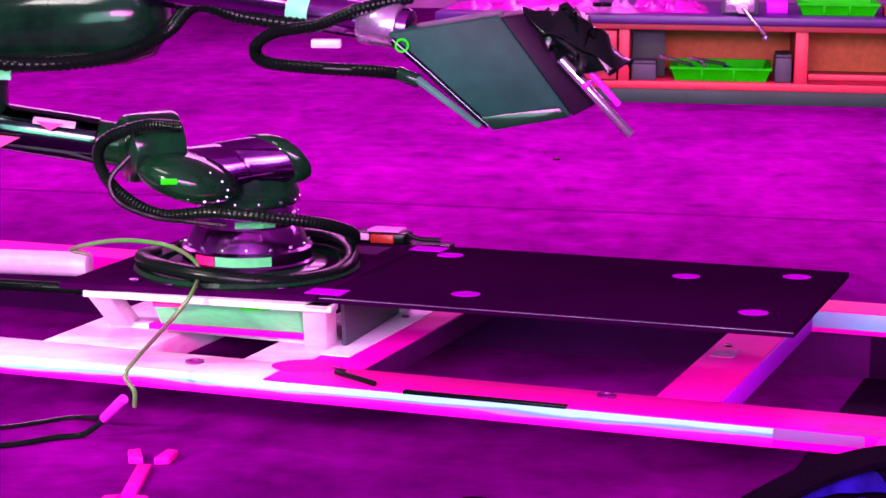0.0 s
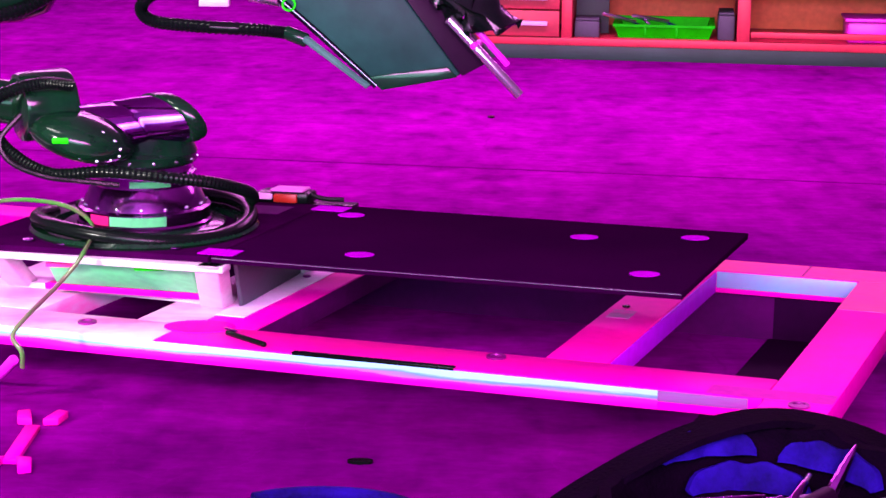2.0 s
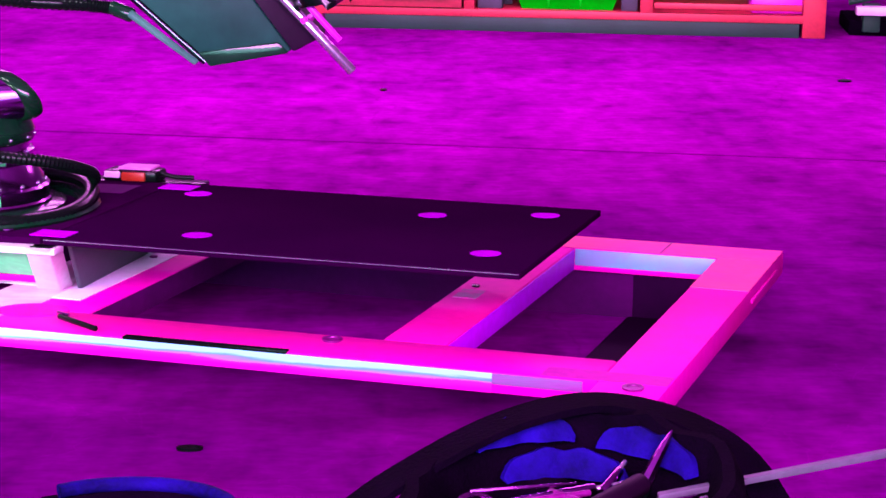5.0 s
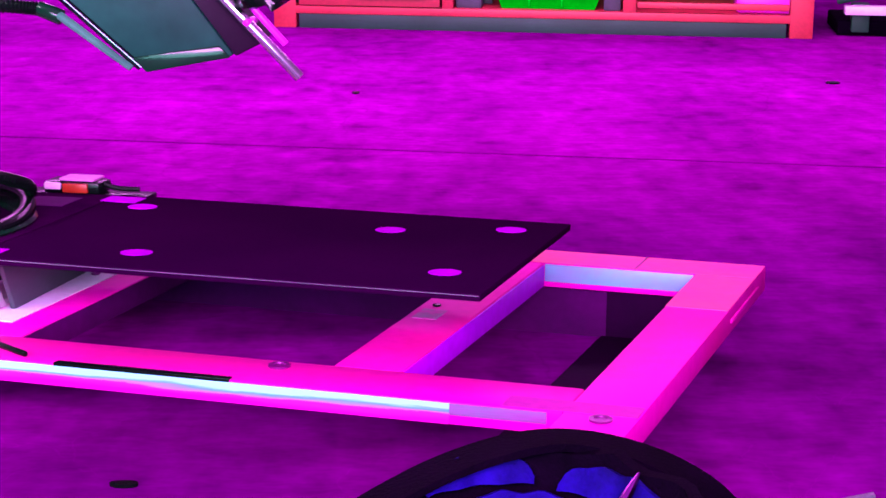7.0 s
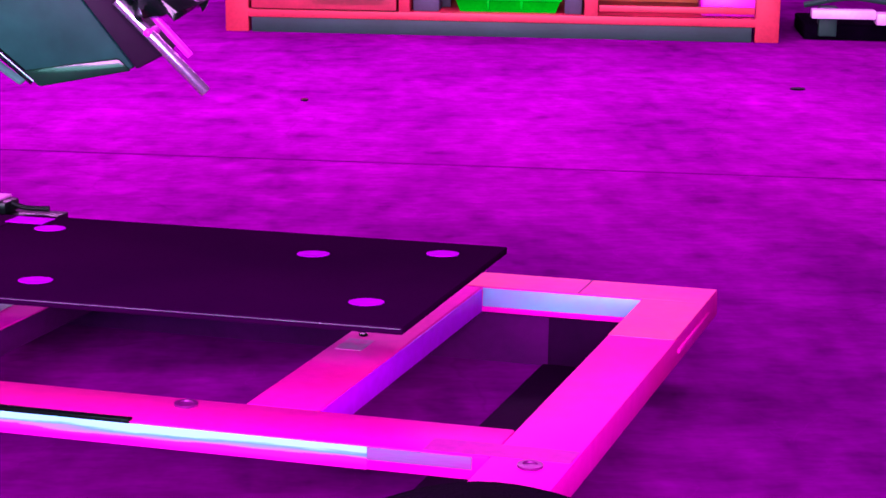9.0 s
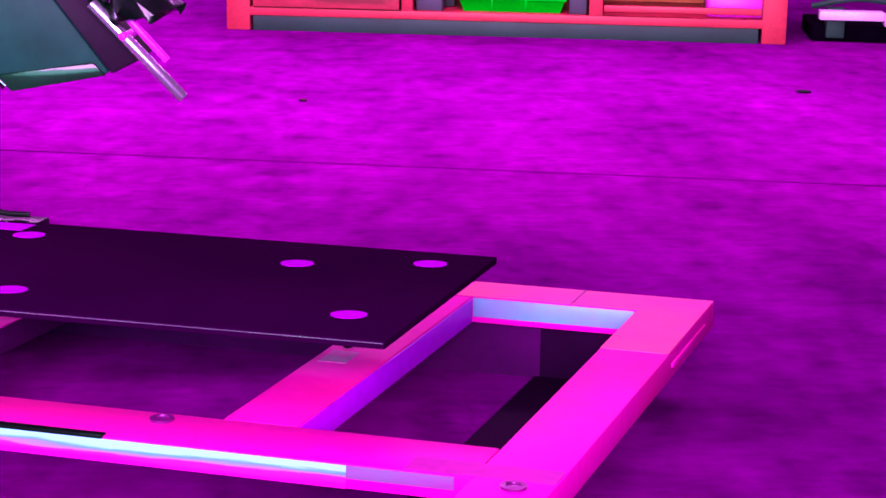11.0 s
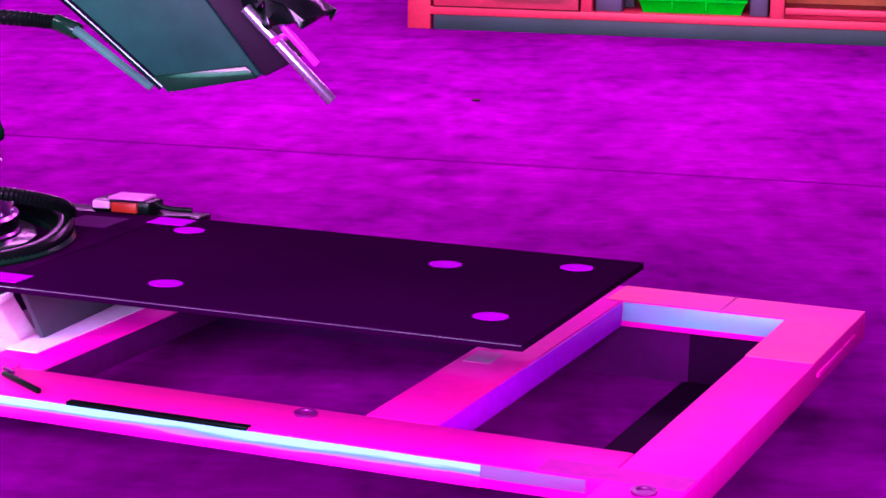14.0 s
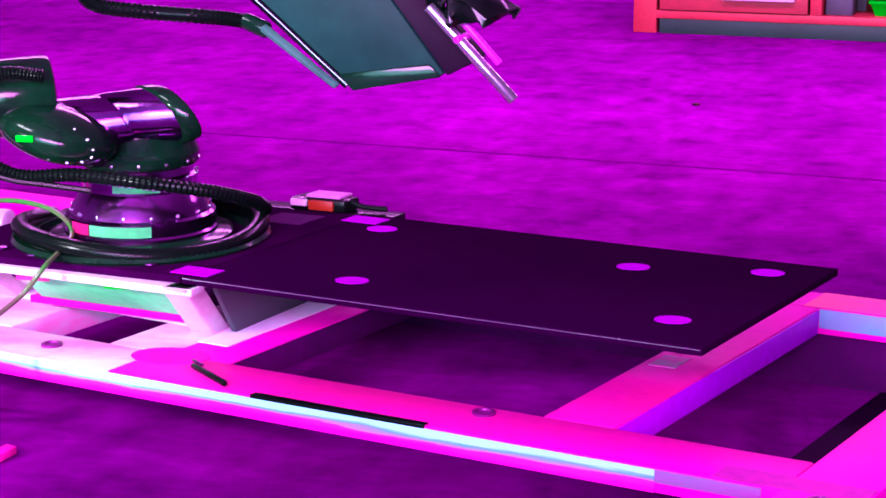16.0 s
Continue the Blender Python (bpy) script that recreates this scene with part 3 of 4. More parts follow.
part("elbow_link", lathe([(0, 0), (0.06, 0), (0.065, 0.02), (0.06, 0.17), (0, 0.17)], (-1.46, 0.40, 0.64), (0.05, 0, 1), 32), M_ROBOT, robot)
part("elbow_housing", lathe([(0, -0.06), (0.05, -0.055), (0.085, -0.03), (0.10, 0.0), (0.10, 0.28), (0.085, 0.34), (0.05, 0.37), (0, 0.375)], (-1.40, 0.37, 0.855), (0.98, -0.1, 0.10), 48), M_ROBOT, robot)
part("elbow_label", box(-1.45, -1.36, 0.300, 0.305, 0.752, 0.772, 0.001), M_MINT, robot, "mint green sticker")

# forearm tube to the tool
part("forearm", rod((-1.06, 0.27, 0.955), (-0.50, 0.10, 0.885), 0.038, 32, 0.006), M_CHROME, robot, "polished violet tube")
part("forearm_collar", rod((-0.60, 0.13, 0.898), (-0.52, 0.105, 0.888), 0.046, 32, 0.006), M_STEEL, robot)
part("forearm_label", rod((-0.745, 0.174, 0.916), (-0.70, 0.16, 0.910), 0.0395, 32, 0.001), M_MINT, robot, "mint green band")
part("connector", box(-0.70, -0.64, 0.09, 0.12, 0.845, 0.862, 0.003), M_WHITE, robot, "small white plug")

# tool head: slab, wrapped block, nozzle
S0, S1 = 0.03, 0.12
part("tool_cover", hexa([(-0.338, S0, 0.694), (-0.180, S0, 0.722), (-0.175, S1, 0.728), (-0.34, S1, 0.70),
                         (-0.545, S0, 0.880), (-0.325, S0, 0.918), (-0.32, S1, 0.925), (-0.54, S1, 0.885)], 0.006), M_SLAB, robot, "slate green flat cover")
part("tool_side", hexa([(-0.178, S0 + .004, 0.720), (-0.122, S0 + .02, 0.748), (-0.118, S1, 0.752), (-0.172, S1, 0.728),
                        (-0.322, S0 + .004, 0.914), (-0.270, S0 + .02, 0.920), (-0.265, S1, 0.925), (-0.318, S1, 0.918)], 0.004), M_SLABSIDE, robot, "rail side painted dark for shade face")
part("tool_edge", hose([(-0.535, S0 + .002, 0.868), (-0.47, S0 + .002, 0.812), (-0.40, S0 + .002, 0.749), (-0.345, S0 + .002, 0.700)], 0.007, 6, 10), M_ARM, robot, "glossy green metal edge")
part("tool_lip", hexa([(-0.335, S0 - .004, 0.692), (-0.186, S0 - .004, 0.719), (-0.186, S0 + .004, 0.719), (-0.335, S0 + .004, 0.692),
                       (-0.362, S0 - .004, 0.718), (-0.206, S0 - .004, 0.740), (-0.206, S0 + .004, 0.740), (-0.362, S0 + .004, 0.718)], 0.003), M_ROBOT, robot, "glossy dark green lip")
part("tool_ring", lathe([(0.010, 0), (0.014, 0), (0.014, 0.006), (0.010, 0.006), (0.010, 0)], (-0.515, S0 - 0.001, 0.858), (0, -1, 0), 24), M_GREEN, robot, "small green ring")


def crumpled(pts, depth, y, amp, seed):
    """A wrapped bundle: a closed outline in the xz plane, swollen and creased."""
    rng = random.Random(seed)
    bm = bmesh.new()
    c = Vector((sum(p[0] for p in pts) / len(pts), y, sum(p[1] for p in pts) / len(pts)))
    outline = []
    for i, p in enumerate(pts):
        q = pts[(i + 1) % len(pts)]
        for k in range(6):
            t = k / 6
            outline.append(Vector((p[0] + (q[0] - p[0]) * t, y, p[1] + (q[1] - p[1]) * t)))
    rings = []
    for s in range(-5, 6):
        a = s / 5
        k = math.sqrt(max(0.0, 1 - a * a * 0.98)) ** 0.6
        ring = []
        for o in outline:
            d = (o - c) * k
            w = noise.noise(Vector((o.x * 28, a * 2.0 + seed, o.z * 28))) * amp
            ring.append(bm.verts.new(c + d * (1 + w * 2) + Vector((0, a * depth + w * 0.4, w * 0.3))))
        rings.append(ring)
    n = len(outline)
    for a, b in zip(rings, rings[1:]):
        for k in range(n):
            bm.faces.new((a[k], a[(k + 1) % n], b[(k + 1) % n], b[k]))
    bm.faces.new(rings[0][::-1])
    bm.faces.new(rings[-1])
    return bm


part("wrapping", crumpled([(-0.275, 0.912), (-0.176, 0.93), (-0.12, 0.875), (-0.062, 0.822), (-0.12, 0.812), (-0.183, 0.806), (-0.235, 0.86)], 0.05, 0.05, 0.12, 3), M_WRAP, robot, "glossy black wrapped cover")
part("nozzle", rod((-0.205, 0.02, 0.835), (-0.064, 0.02, 0.686), 0.0095, 20, 0.002), M_STEEL, robot, "bright steel nozzle rod")
part("nozzle_guide", rod((-0.190, 0.02, 0.858), (-0.088, 0.02, 0.745), 0.0065, 20, 0.002), M_MAGENTA, robot, "magenta guide rod")
part("nozzle_clamp", rod((-0.158, 0.008, 0.783), (-0.142, 0.045, 0.786), 0.007, 16, 0.004), M_MAGENTA, robot, "magenta clamp")

# hoses belong to the robot
part("tool_hose", hose([(-0.50, 0.12, 0.945), (-0.60, 0.08, 0.925), (-0.68, 0.05, 0.895), (-0.765, 0.04, 0.88), (-0.805, 0.04, 0.85), (-0.785, 0.04, 0.822), (-0.70, 0.04, 0.812), (-0.58, 0.04, 0.806), (-0.52, 0.045, 0.800)], 0.0125, 20, 12, 0.09), M_RUBBER, robot, "black corrugated hose")
part("hose_connector", rod((-0.525, 0.046, 0.802), (-0.480, 0.036, 0.786), 0.014, 16, 0.004), M_ROBOT, robot, "dark green hose connector")
# Highlight along the tool's lower edge, modelled as a pale strip.
part("mint_highlight", hexa([(-0.490, 0.020, 0.786), (-0.365, 0.020, 0.694), (-0.357, 0.030, 0.700), (-0.484, 0.030, 0.793),
                        (-0.488, 0.016, 0.796), (-0.362, 0.016, 0.700), (-0.355, 0.026, 0.704), (-0.480, 0.026, 0.800)], 0.003), M_MINTPALE, robot, "pale mint strip painted as the edge's highlight")
part("elbow_hose", hose([(-1.50, 0.28, 0.80), (-1.30, 0.25, 0.79), (-1.12, 0.26, 0.81), (-1.02, 0.27, 0.86), (-0.95, 0.22, 0.92), (-0.85, 0.18, 0.90), (-0.70, 0.12, 0.885)], 0.015, 24, 12, 0.10), M_RUBBER, robot, "black corrugated hose")
part("joint_hose", hose([(-1.00, 0.30, 0.655), (-1.07, 0.27, 0.662), (-1.155, 0.26, 0.63), (-1.165, 0.25, 0.58), (-1.12, 0.24, 0.52), (-1.04, 0.25, 0.475), (-0.93, 0.27, 0.476), (-0.80, 0.29, 0.462), (-0.70, 0.36, 0.436), (-0.648, 0.46, 0.398), (-0.658, 0.56, 0.360), (-0.715, 0.65, 0.348), (-0.81, 0.70, 0.345), (-0.95, 0.70, 0.338)], 0.013, 24, 12, 0.09), M_RUBBER, robot, "black corrugated hose")
ringpts = [(RX + 0.235 * math.cos(radians(a)), RY + 0.235 * math.sin(radians(a)), ZP + 0.022 + 0.012 * math.sin(radians(a * 2))) for a in range(-200, 150, 20)]
part("base_hose", hose(ringpts, 0.0165, 14, 12, 0.04), M_RUBBER, robot, "coiled black corrugated hose")

part("shoulder_cable", hose([(-1.10, 0.25, 0.60), (-1.14, 0.23, 0.55), (-1.12, 0.22, 0.505), (-1.05, 0.22, 0.475), (-0.98, 0.24, 0.462), (-0.90, 0.26, 0.45)], 0.006, 10, 8), M_RUBBER, robot, "thin black cable")
part("cable_guide", lathe([(0.205, 0), (0.25, 0), (0.255, 0.006), (0.25, 0.014), (0.205, 0.014), (0.205, 0)], (RX, RY, ZP), seg=56), M_ROBOT, robot, "dark ring tray round the base")

# ---------------------------------------------------------------- workbench
e = Vector((2.54, -0.29, 0)).normalized()
WB = Basis((-0.48 + 0.045 * e.x, 6.19 + 0.045 * e.y), (e.x * 1.08, e.y * 1.08), (-e.y * 1.08, e.x * 1.08), 1.09)
bench = thing("workbench", WB.at(1.18, 0.4, 0), "long red workbench with drawers and open shelf bays", "workbench")
BL, D = 2.375, 0.95
for u, v in ((-0.10, 0.0), (BL - 0.105, 0.0), (-0.10, D - .08), (BL - 0.105, D - .08)):
    part("leg", WB.block(u, u + 0.105, v, v + 0.08, 0, 0.375, 0.004), M_BENCH, bench)
part("beam", WB.block(0.0, BL - 0.1, 0.0, 0.05, 0.066, 0.102, 0.003), M_BENCH, bench)
part("bottom_shelf", WB.block(-0.02, BL - 0.08, 0.05, D, 0.070, 0.098, 0.002), M_BENCH, bench)
part("back_board", WB.block(0.0, BL - 0.1, 0.64, 0.66, 0.10, 0.375, 0.002), M_BACKPANEL, bench, "orange brown back board")
part("top_rail", WB.block(-0.1, BL, 0.0, 0.05, 0.345, 0.375, 0.003), M_BENCH, bench)
part("worktop", WB.block(-0.2, BL + 0.06, -0.04, D + 0.02, 0.376, 0.415, 0.006), M_BENCHTOP, bench, "dark purple worktop")
part("divider", WB.block(0.685, 0.735, 0.0, 0.64, 0.10, 0.345, 0.003), M_BENCH, bench)
part("divider", WB.block(1.515, 1.575, 0.0, 0.64, 0.10, 0.345, 0.003), M_BENCH, bench)
part("shelf_lip", WB.block(1.58, BL - 0.11, 0.0, 0.03, 0.122, 0.15, 0.003), M_BENCH, bench)
for z0, z1, u0, u1 in ((0.235, 0.338, 0.02, 0.675), (0.106, 0.228, 0.02, 0.675)):
    dr = part("drawer_front", WB.block(u0, u1, -0.008, 0.02, z0, z1, 0.004), M_DRAWER, bench)
    part("drawer_handle", WB.block(0.30, 0.62, -0.035, -0.008, (z0 + z1) / 2 - 0.008, (z0 + z1) / 2 + 0.012, 0.004), M_WHITE, dr, "pale pink bar handle")
part("side_board", WB.block(0.74, 0.90, 0.25, 0.27, 0.10, 0.345, 0.002), M_DARKGREY, bench, "dark inner board")
# Dark green panel added in place of the shade below the bench.
part("bench_shade", WB.block(0.02, BL - 0.12, 0.004, 0.024, 0.0, 0.066, 0.002), M_DARKGREEN, bench, "dark green panel added for the shade under the bench")


def bin_box(name, u0, u1, v0, v1, z0, z1, material, label):
    """An open bin with sloping walls and a rim."""
    th = thing(name, WB.at((u0 + u1) / 2, (v0 + v1) / 2, z0), label, "storage bin", "green bins")
    t = 0.012
    bm = bmesh.new()
    def ring(k, z):
        return [bm.verts.new(WB.at(u, v, z)) for u, v in ((u0 + k, v0 + k), (u1 - k, v0 + k), (u1 - k, v1 - k), (u0 + k, v1 - k))]
    rings = [ring(0.02, z0), ring(0.0, z1 - .012), ring(-0.008, z1 - .012), ring(-0.008, z1), ring(t, z1), ring(0.02 + t, z0 + t)]
    for a, b in zip(rings, rings[1:]):
        for k in range(4):
            bm.faces.new((a[k], a[(k + 1) % 4], b[(k + 1) % 4], b[k]))
    bm.faces.new(rings[0][::-1])
    bm.faces.new(rings[-1])
    part("tub", bm, material, th, smooth=False)
    for k in (0.3, 0.62):
        u = u0 + (u1 - u0) * k
        part("rib", WB.block(u, u + 0.012, v0 - 0.006, v0 + 0.02, z0 + 0.01, z1 - 0.012, 0.002), material, th)
    return th


bin_box("storage_bin", 0.935, 1.405, 0.08, 0.50, 0.099, 0.165, M_GREEN, "bright green plastic bin with tools on the shelf")
bin_box("storage_bin", 1.53, 1.90, 0.10, 0.45, 0.416, 0.475, M_GREEN, "bright green plastic bin on the dark worktop")
for a, b, r in (((0.88, 0.05, 0.215), (1.03, 0.2, 0.165), 0.010), ((1.02, 0.08, 0.205), (1.19, 0.25, 0.165), 0.010), ((1.05, 0.2, 0.19), (1.10, 0.12, 0.165), 0.008)):
    tl = thing("hand_tool", WB.at(*b), "bright steel hand tool lying in a green bin", "tool", "tools in the bin")
    part("shaft", rod(WB.at(*a), WB.at(*b), r, 12, 0.003), M_STEEL, tl)
    part("grip", rod(WB.at(b[0], b[1], b[2] - 0.02), WB.at(b[0] + 0.04, b[1] + 0.03, b[2] - 0.035), r * 1.8, 12, 0.003), M_BAGBLUE, tl)
box_u = ((0.745, 0.865, 0.04, 0.2, 0.099, 0.18, M_DARKGREY, "dark slate box on the bench shelf"), (1.425, 1.505, 0.05, 0.3, 0.099, 0.22, M_DARKGREY, "slanted dark grey case on the shelf"))
for u0, u1, v0, v1, z0, z1, m, lab in box_u:
    th = thing("tool_case", WB.at((u0 + u1) / 2, (v0 + v1) / 2, z0), lab, "case")
    part("body", WB.block(u0, u1, v0, v1, z0, z1, 0.012), m, th)
    part("lid", WB.block(u0 + .004, u1 - .004, v0 + .004, v1 - .004, z1, z1 + 0.012, 0.004), m, th)
th = thing("plastic_box", WB.at(2.17, 0.2, 0.099), "magenta plastic box on the open shelf", "box")
part("body", WB.block(2.03, 2.30, 0.08, 0.35, 0.099, 0.20, 0.02), M_MAGENTA, th)
part("lid", WB.block(2.02, 2.31, 0.07, 0.36, 0.20, 0.215, 0.005), M_MAGENTA, th)

# vice and clutter on the worktop
vice = thing("bench_vice", WB.at(1.24, 0.15, 0.415), "grey bench vice with a slanting steel handle", "vice")
part("body", WB.block(1.16, 1.34, 0.06, 0.30, 0.416, 0.50, 0.012), M_DARKGREY, vice)
part("jaw", WB.block(1.18, 1.32, 0.02, 0.06, 0.43, 0.51, 0.008), M_STEEL, vice)
part("screw", lathe(capped(0.03, 0.05, 0.006), WB.at(1.26, -0.03, 0.455), (0.16, 0.98, 0), 20), M_WHITE, vice)
part("handle", rod(WB.at(1.26, -0.05, 0.46), WB.at(1.37, -0.06, 0.335), 0.010, 12, 0.003), M_STEEL, vice)
part("handle_ball", lathe(capped(0.014, 0.024, 0.006), WB.at(1.365, -0.06, 0.328), (0.6, 0, -0.7), 14), M_STEEL, vice)

def film_sheet(name, u0, u1, v0, v1, h, seed, material, label):
    """A crumpled plastic sheet lying on the worktop."""
    th = thing(name, WB.at((u0 + u1) / 2, (v0 + v1) / 2, 0.415), label, "plastic film", "clutter on the worktop")
    bm = bmesh.new()
    nu, nv = 36, 14
    grid = []
    for a in range(nu + 1):
        row = []
        for b in range(nv + 1):
            x, y = a / nu, b / nv
            edge = min(1.0, 6 * min(x, 1 - x), 5 * min(y, 1 - y))
            n = abs(noise.noise(Vector((x * 5 + seed, y * 3, 0.3)))) + 0.5 * abs(noise.noise(Vector((x * 13 + seed, y * 7, 1.7))))
            w = 0.03 * noise.noise(Vector((x * 4, y * 4, seed)))
            row.append(bm.verts.new(WB.at(u0 + (u1 - u0) * x + w, v0 + (v1 - v0) * y + w, 0.417 + h * n * edge)))
        grid.append(row)
    for a in range(nu):
        for b in range(nv):
            bm.faces.new((grid[a][b], grid[a + 1][b], grid[a + 1][b + 1], grid[a][b + 1]))
    bmesh.ops.solidify(bm, geom=list(bm.faces), thickness=0.002)
    part("film", bm, material, th)


M_FILM = mat("pink_film", (0.95, 0.03, 0.80), (0.55, 0.01, 0.55), 0.18, 0, 9, 60, 0.02)
M_FILMWHITE = mat("pale_film", (0.85, 0.55, 0.95), (0.9, 0.1, 0.8), 0.18, 0, 12, 60, 0.02)
film_sheet("plastic_film", -0.18, 0.62, 0.10, 0.6, 0.10, 3, M_FILM, "crumpled shiny magenta film on the worktop")
film_sheet("plastic_film", 0.30, 0.78, 0.02, 0.4, 0.07, 9, M_FILMWHITE, "crumpled pale pink film on the worktop")
film_sheet("plastic_film", 0.72, 1.10, 0.10, 0.5, 0.09, 14, M_FILM, "crumpled shiny magenta film on the worktop")
th = thing("tape_roll", WB.at(0.60, 0.04, 0.415), "small black tape roll on the worktop", "tape")
part("roll", lathe([(0.022, 0), (0.05, 0), (0.05, 0.02), (0.022, 0.02), (0.022, 0)], WB.at(0.60, 0.02, 0.45), seg=24), M_RUBBER, th)
th = thing("violet_box", WB.at(1.42, 0.3, 0.415), "small violet carton on the worktop", "box")
part("carton", WB.block(1.38, 1.48, 0.2, 0.4, 0.416, 0.47, 0.004), M_SIDE, th)
th = thing("orange_box", WB.at(1.97, 0.2, 0.415), "orange carton beside the green bin", "box")
part("carton", WB.block(1.93, 2.05, 0.1, 0.3, 0.416, 0.455, 0.004), M_ORANGE, th)

# low machine part right of the bench
rack = thing("pipe_rack", WB.at(2.9, 0.4, 0), "low dark rack with white and pale pink profiles", "rack")
part("base", WB.block(2.50, 3.6, 0.15, 0.6, 0.0, 0.07, 0.01), M_BAGBLACK, rack)
part("profile", WB.block(2.52, 2.80, 0.05, 0.12, 0.105, 0.145, 0.006), M_WHITE, rack)
part("profile", WB.block(2.80, 3.6, 0.02, 0.12, 0.085, 0.135, 0.006), M_WHITE, rack)
part("upright", WB.block(2.56, 2.64, 0.12, 0.2, 0.02, 0.15, 0.006), M_DARKGREEN, rack)
part("cable", hose([WB.at(2.5, 0.2, 0.15), WB.at(2.7, 0.15, 0.19), WB.at(2.95, 0.2, 0.16), WB.at(3.2, 0.2, 0.18)], 0.014, 8, 8), M_DARKGREEN, rack)

# ---------------------------------------------------------------- small things by the frame
wr = thing("open_end_wrench", (-1.03, -0.14, 0), "pale pink open-ended wrench lying on the floor", "wrench")
bm = merged(hexa([(-1.045, -0.24, 0.002), (-1.015, -0.24, 0.002), (-1.018, -0.03, 0.002), (-1.048, -0.03, 0.002),
                  (-1.045, -0.24, 0.014), (-1.015, -0.24, 0.014), (-1.018, -0.03, 0.014), (-1.048, -0.03, 0.014)], 0.003))
part("shank", bm, M_FRAME, wr)
for y, s in ((0.03, 1), (-0.265, -1)):
    for dx in (-0.035, 0.035):
        part("jaw", hexa([(-1.03 + dx * .3, y - s * .035, 0.002), (-1.03 + dx * 1.2, y - s * .03, 0.002), (-1.03 + dx * 1.5, y + s * .02, 0.002), (-1.03 + dx * .8, y + s * .03, 0.002),
                          (-1.03 + dx * .3, y - s * .035, 0.018), (-1.03 + dx * 1.2, y - s * .03, 0.018), (-1.03 + dx * 1.5, y + s * .02, 0.018), (-1.03 + dx * .8, y + s * .03, 0.018)], 0.003), M_FRAME, wr)

CZ = ZP - 0.006
CB = Basis(MB.at(-0.115, 0, 0).xy, MB.u.xy, MB.v.xy)
sw = thing("control_box", CB.at(0.0, 0.63, CZ), "small black and orange box with a pale lid", "control box")
part("body", CB.block(-0.07, 0.06, 0.600, 0.660, CZ, CZ + 0.028, 0.008), M_RUBBER, sw)
part("button", CB.block(-0.022, 0.035, 0.594, 0.604, CZ + 0.004, CZ + 0.025, 0.003), M_ORANGE, sw, "orange red switch")
part("badge", CB.block(-0.064, -0.026, 0.595, 0.604, CZ + 0.010, CZ + 0.025, 0.003), M_WHITE, sw, "white badge")
part("lid", CB.block(-0.035, 0.045, 0.606, 0.655, CZ + 0.028, CZ + 0.035, 0.003), M_LID, sw, "pale pink lid")
part("cable", hose([CB.at(0.055, 0.63, CZ + 0.022), CB.at(0.085, 0.63, CZ + 0.012), CB.at(0.135, 0.635, CZ + 0.010)], 0.006, 6, 8), M_RUBBER, sw)

tube = thing("air_tube", (-1.2, 0.3, ZP), "clear greenish air tube looping over the frame", "tube")
part("tube", hose([(-1.265, 0.56, 0.322), (-1.30, 0.555, 0.335), (-1.181, 0.50, 0.367), (-1.051, 0.42, 0.371), (-0.976, 0.34, 0.345), (-0.963, 0.18, 0.322), (-1.007, 0.15, 0.265), (-1.049, 0.02, 0.225), (-1.069, -0.02, 0.195), (-1.050, -0.03, 0.165), (-1.052, -0.02, 0.13)], 0.005, 10, 10), M_TUBEGREEN, tube)
cab = thing("floor_cable", (-1.2, 0.15, 0), "thin black cables with a magenta plug trailing over the floor", "cable")
part("cable", hose([(-1.10, 0.10, 0.10), (-1.14, 0.14, 0.06), (-1.20, 0.17, 0.012), (-1.258, 0.155, 0.008), (-1.361, 0.094, 0.008), (-1.6, 0.05, 0.008), (-2.0, 0.03, 0.008)], 0.0065, 10, 8), M_RUBBER, cab)
part("cable", hose([(-1.11, 0.12, 0.10), (-1.18, 0.24, 0.03), (-1.262, 0.30, 0.008), (-1.394, 0.221, 0.008), (-1.6, 0.17, 0.008), (-2.0, 0.16, 0.008)], 0.005, 10, 8), M_RUBBER, cab)
part("plug", rod((-1.095, 0.09, 0.115), (-1.15, 0.14, 0.055), 0.011, 12, 0.003), M_MAGENTA, cab, "magenta plug")
arm_r = thing("white_roller", (-1.5, 0.75, ZT), "white roller lying across the frame", "roller")
part("roller", rod((-1.80, 0.86, 0.245), (-1.31, 0.78, 0.250), 0.030, 24, 0.006), M_WHITE, arm_r)
part("axle", rod((-1.80, 0.80, 0.205), (-1.30, 0.71, 0.205), 0.014, 16, 0.004), M_RUBBER, arm_r)
pen = thing("marker_pen", FB.at(-0.62, -0.06, ZT), "dark slim pen lying on the frame rail", "pen")
part("barrel", rod(FB.at(-0.655, -0.079, ZT + 0.006), FB.at(-0.54, -0.139, ZT + 0.006), 0.0055, 12, 0.002), M_RUBBER, pen)
part("clip", rod(FB.at(-0.665, -0.066, ZT + 0.011), FB.at(-0.63, -0.084, ZT + 0.012), 0.003, 8, 0.001), M_CHROME, pen)

# ---------------------------------------------------------------- tool bag in front
BX = 0.285
bag = thing("tool_bag", (BX, -0.85, 0), "open black tool bag with blue trim, full of tools", "tool bag")
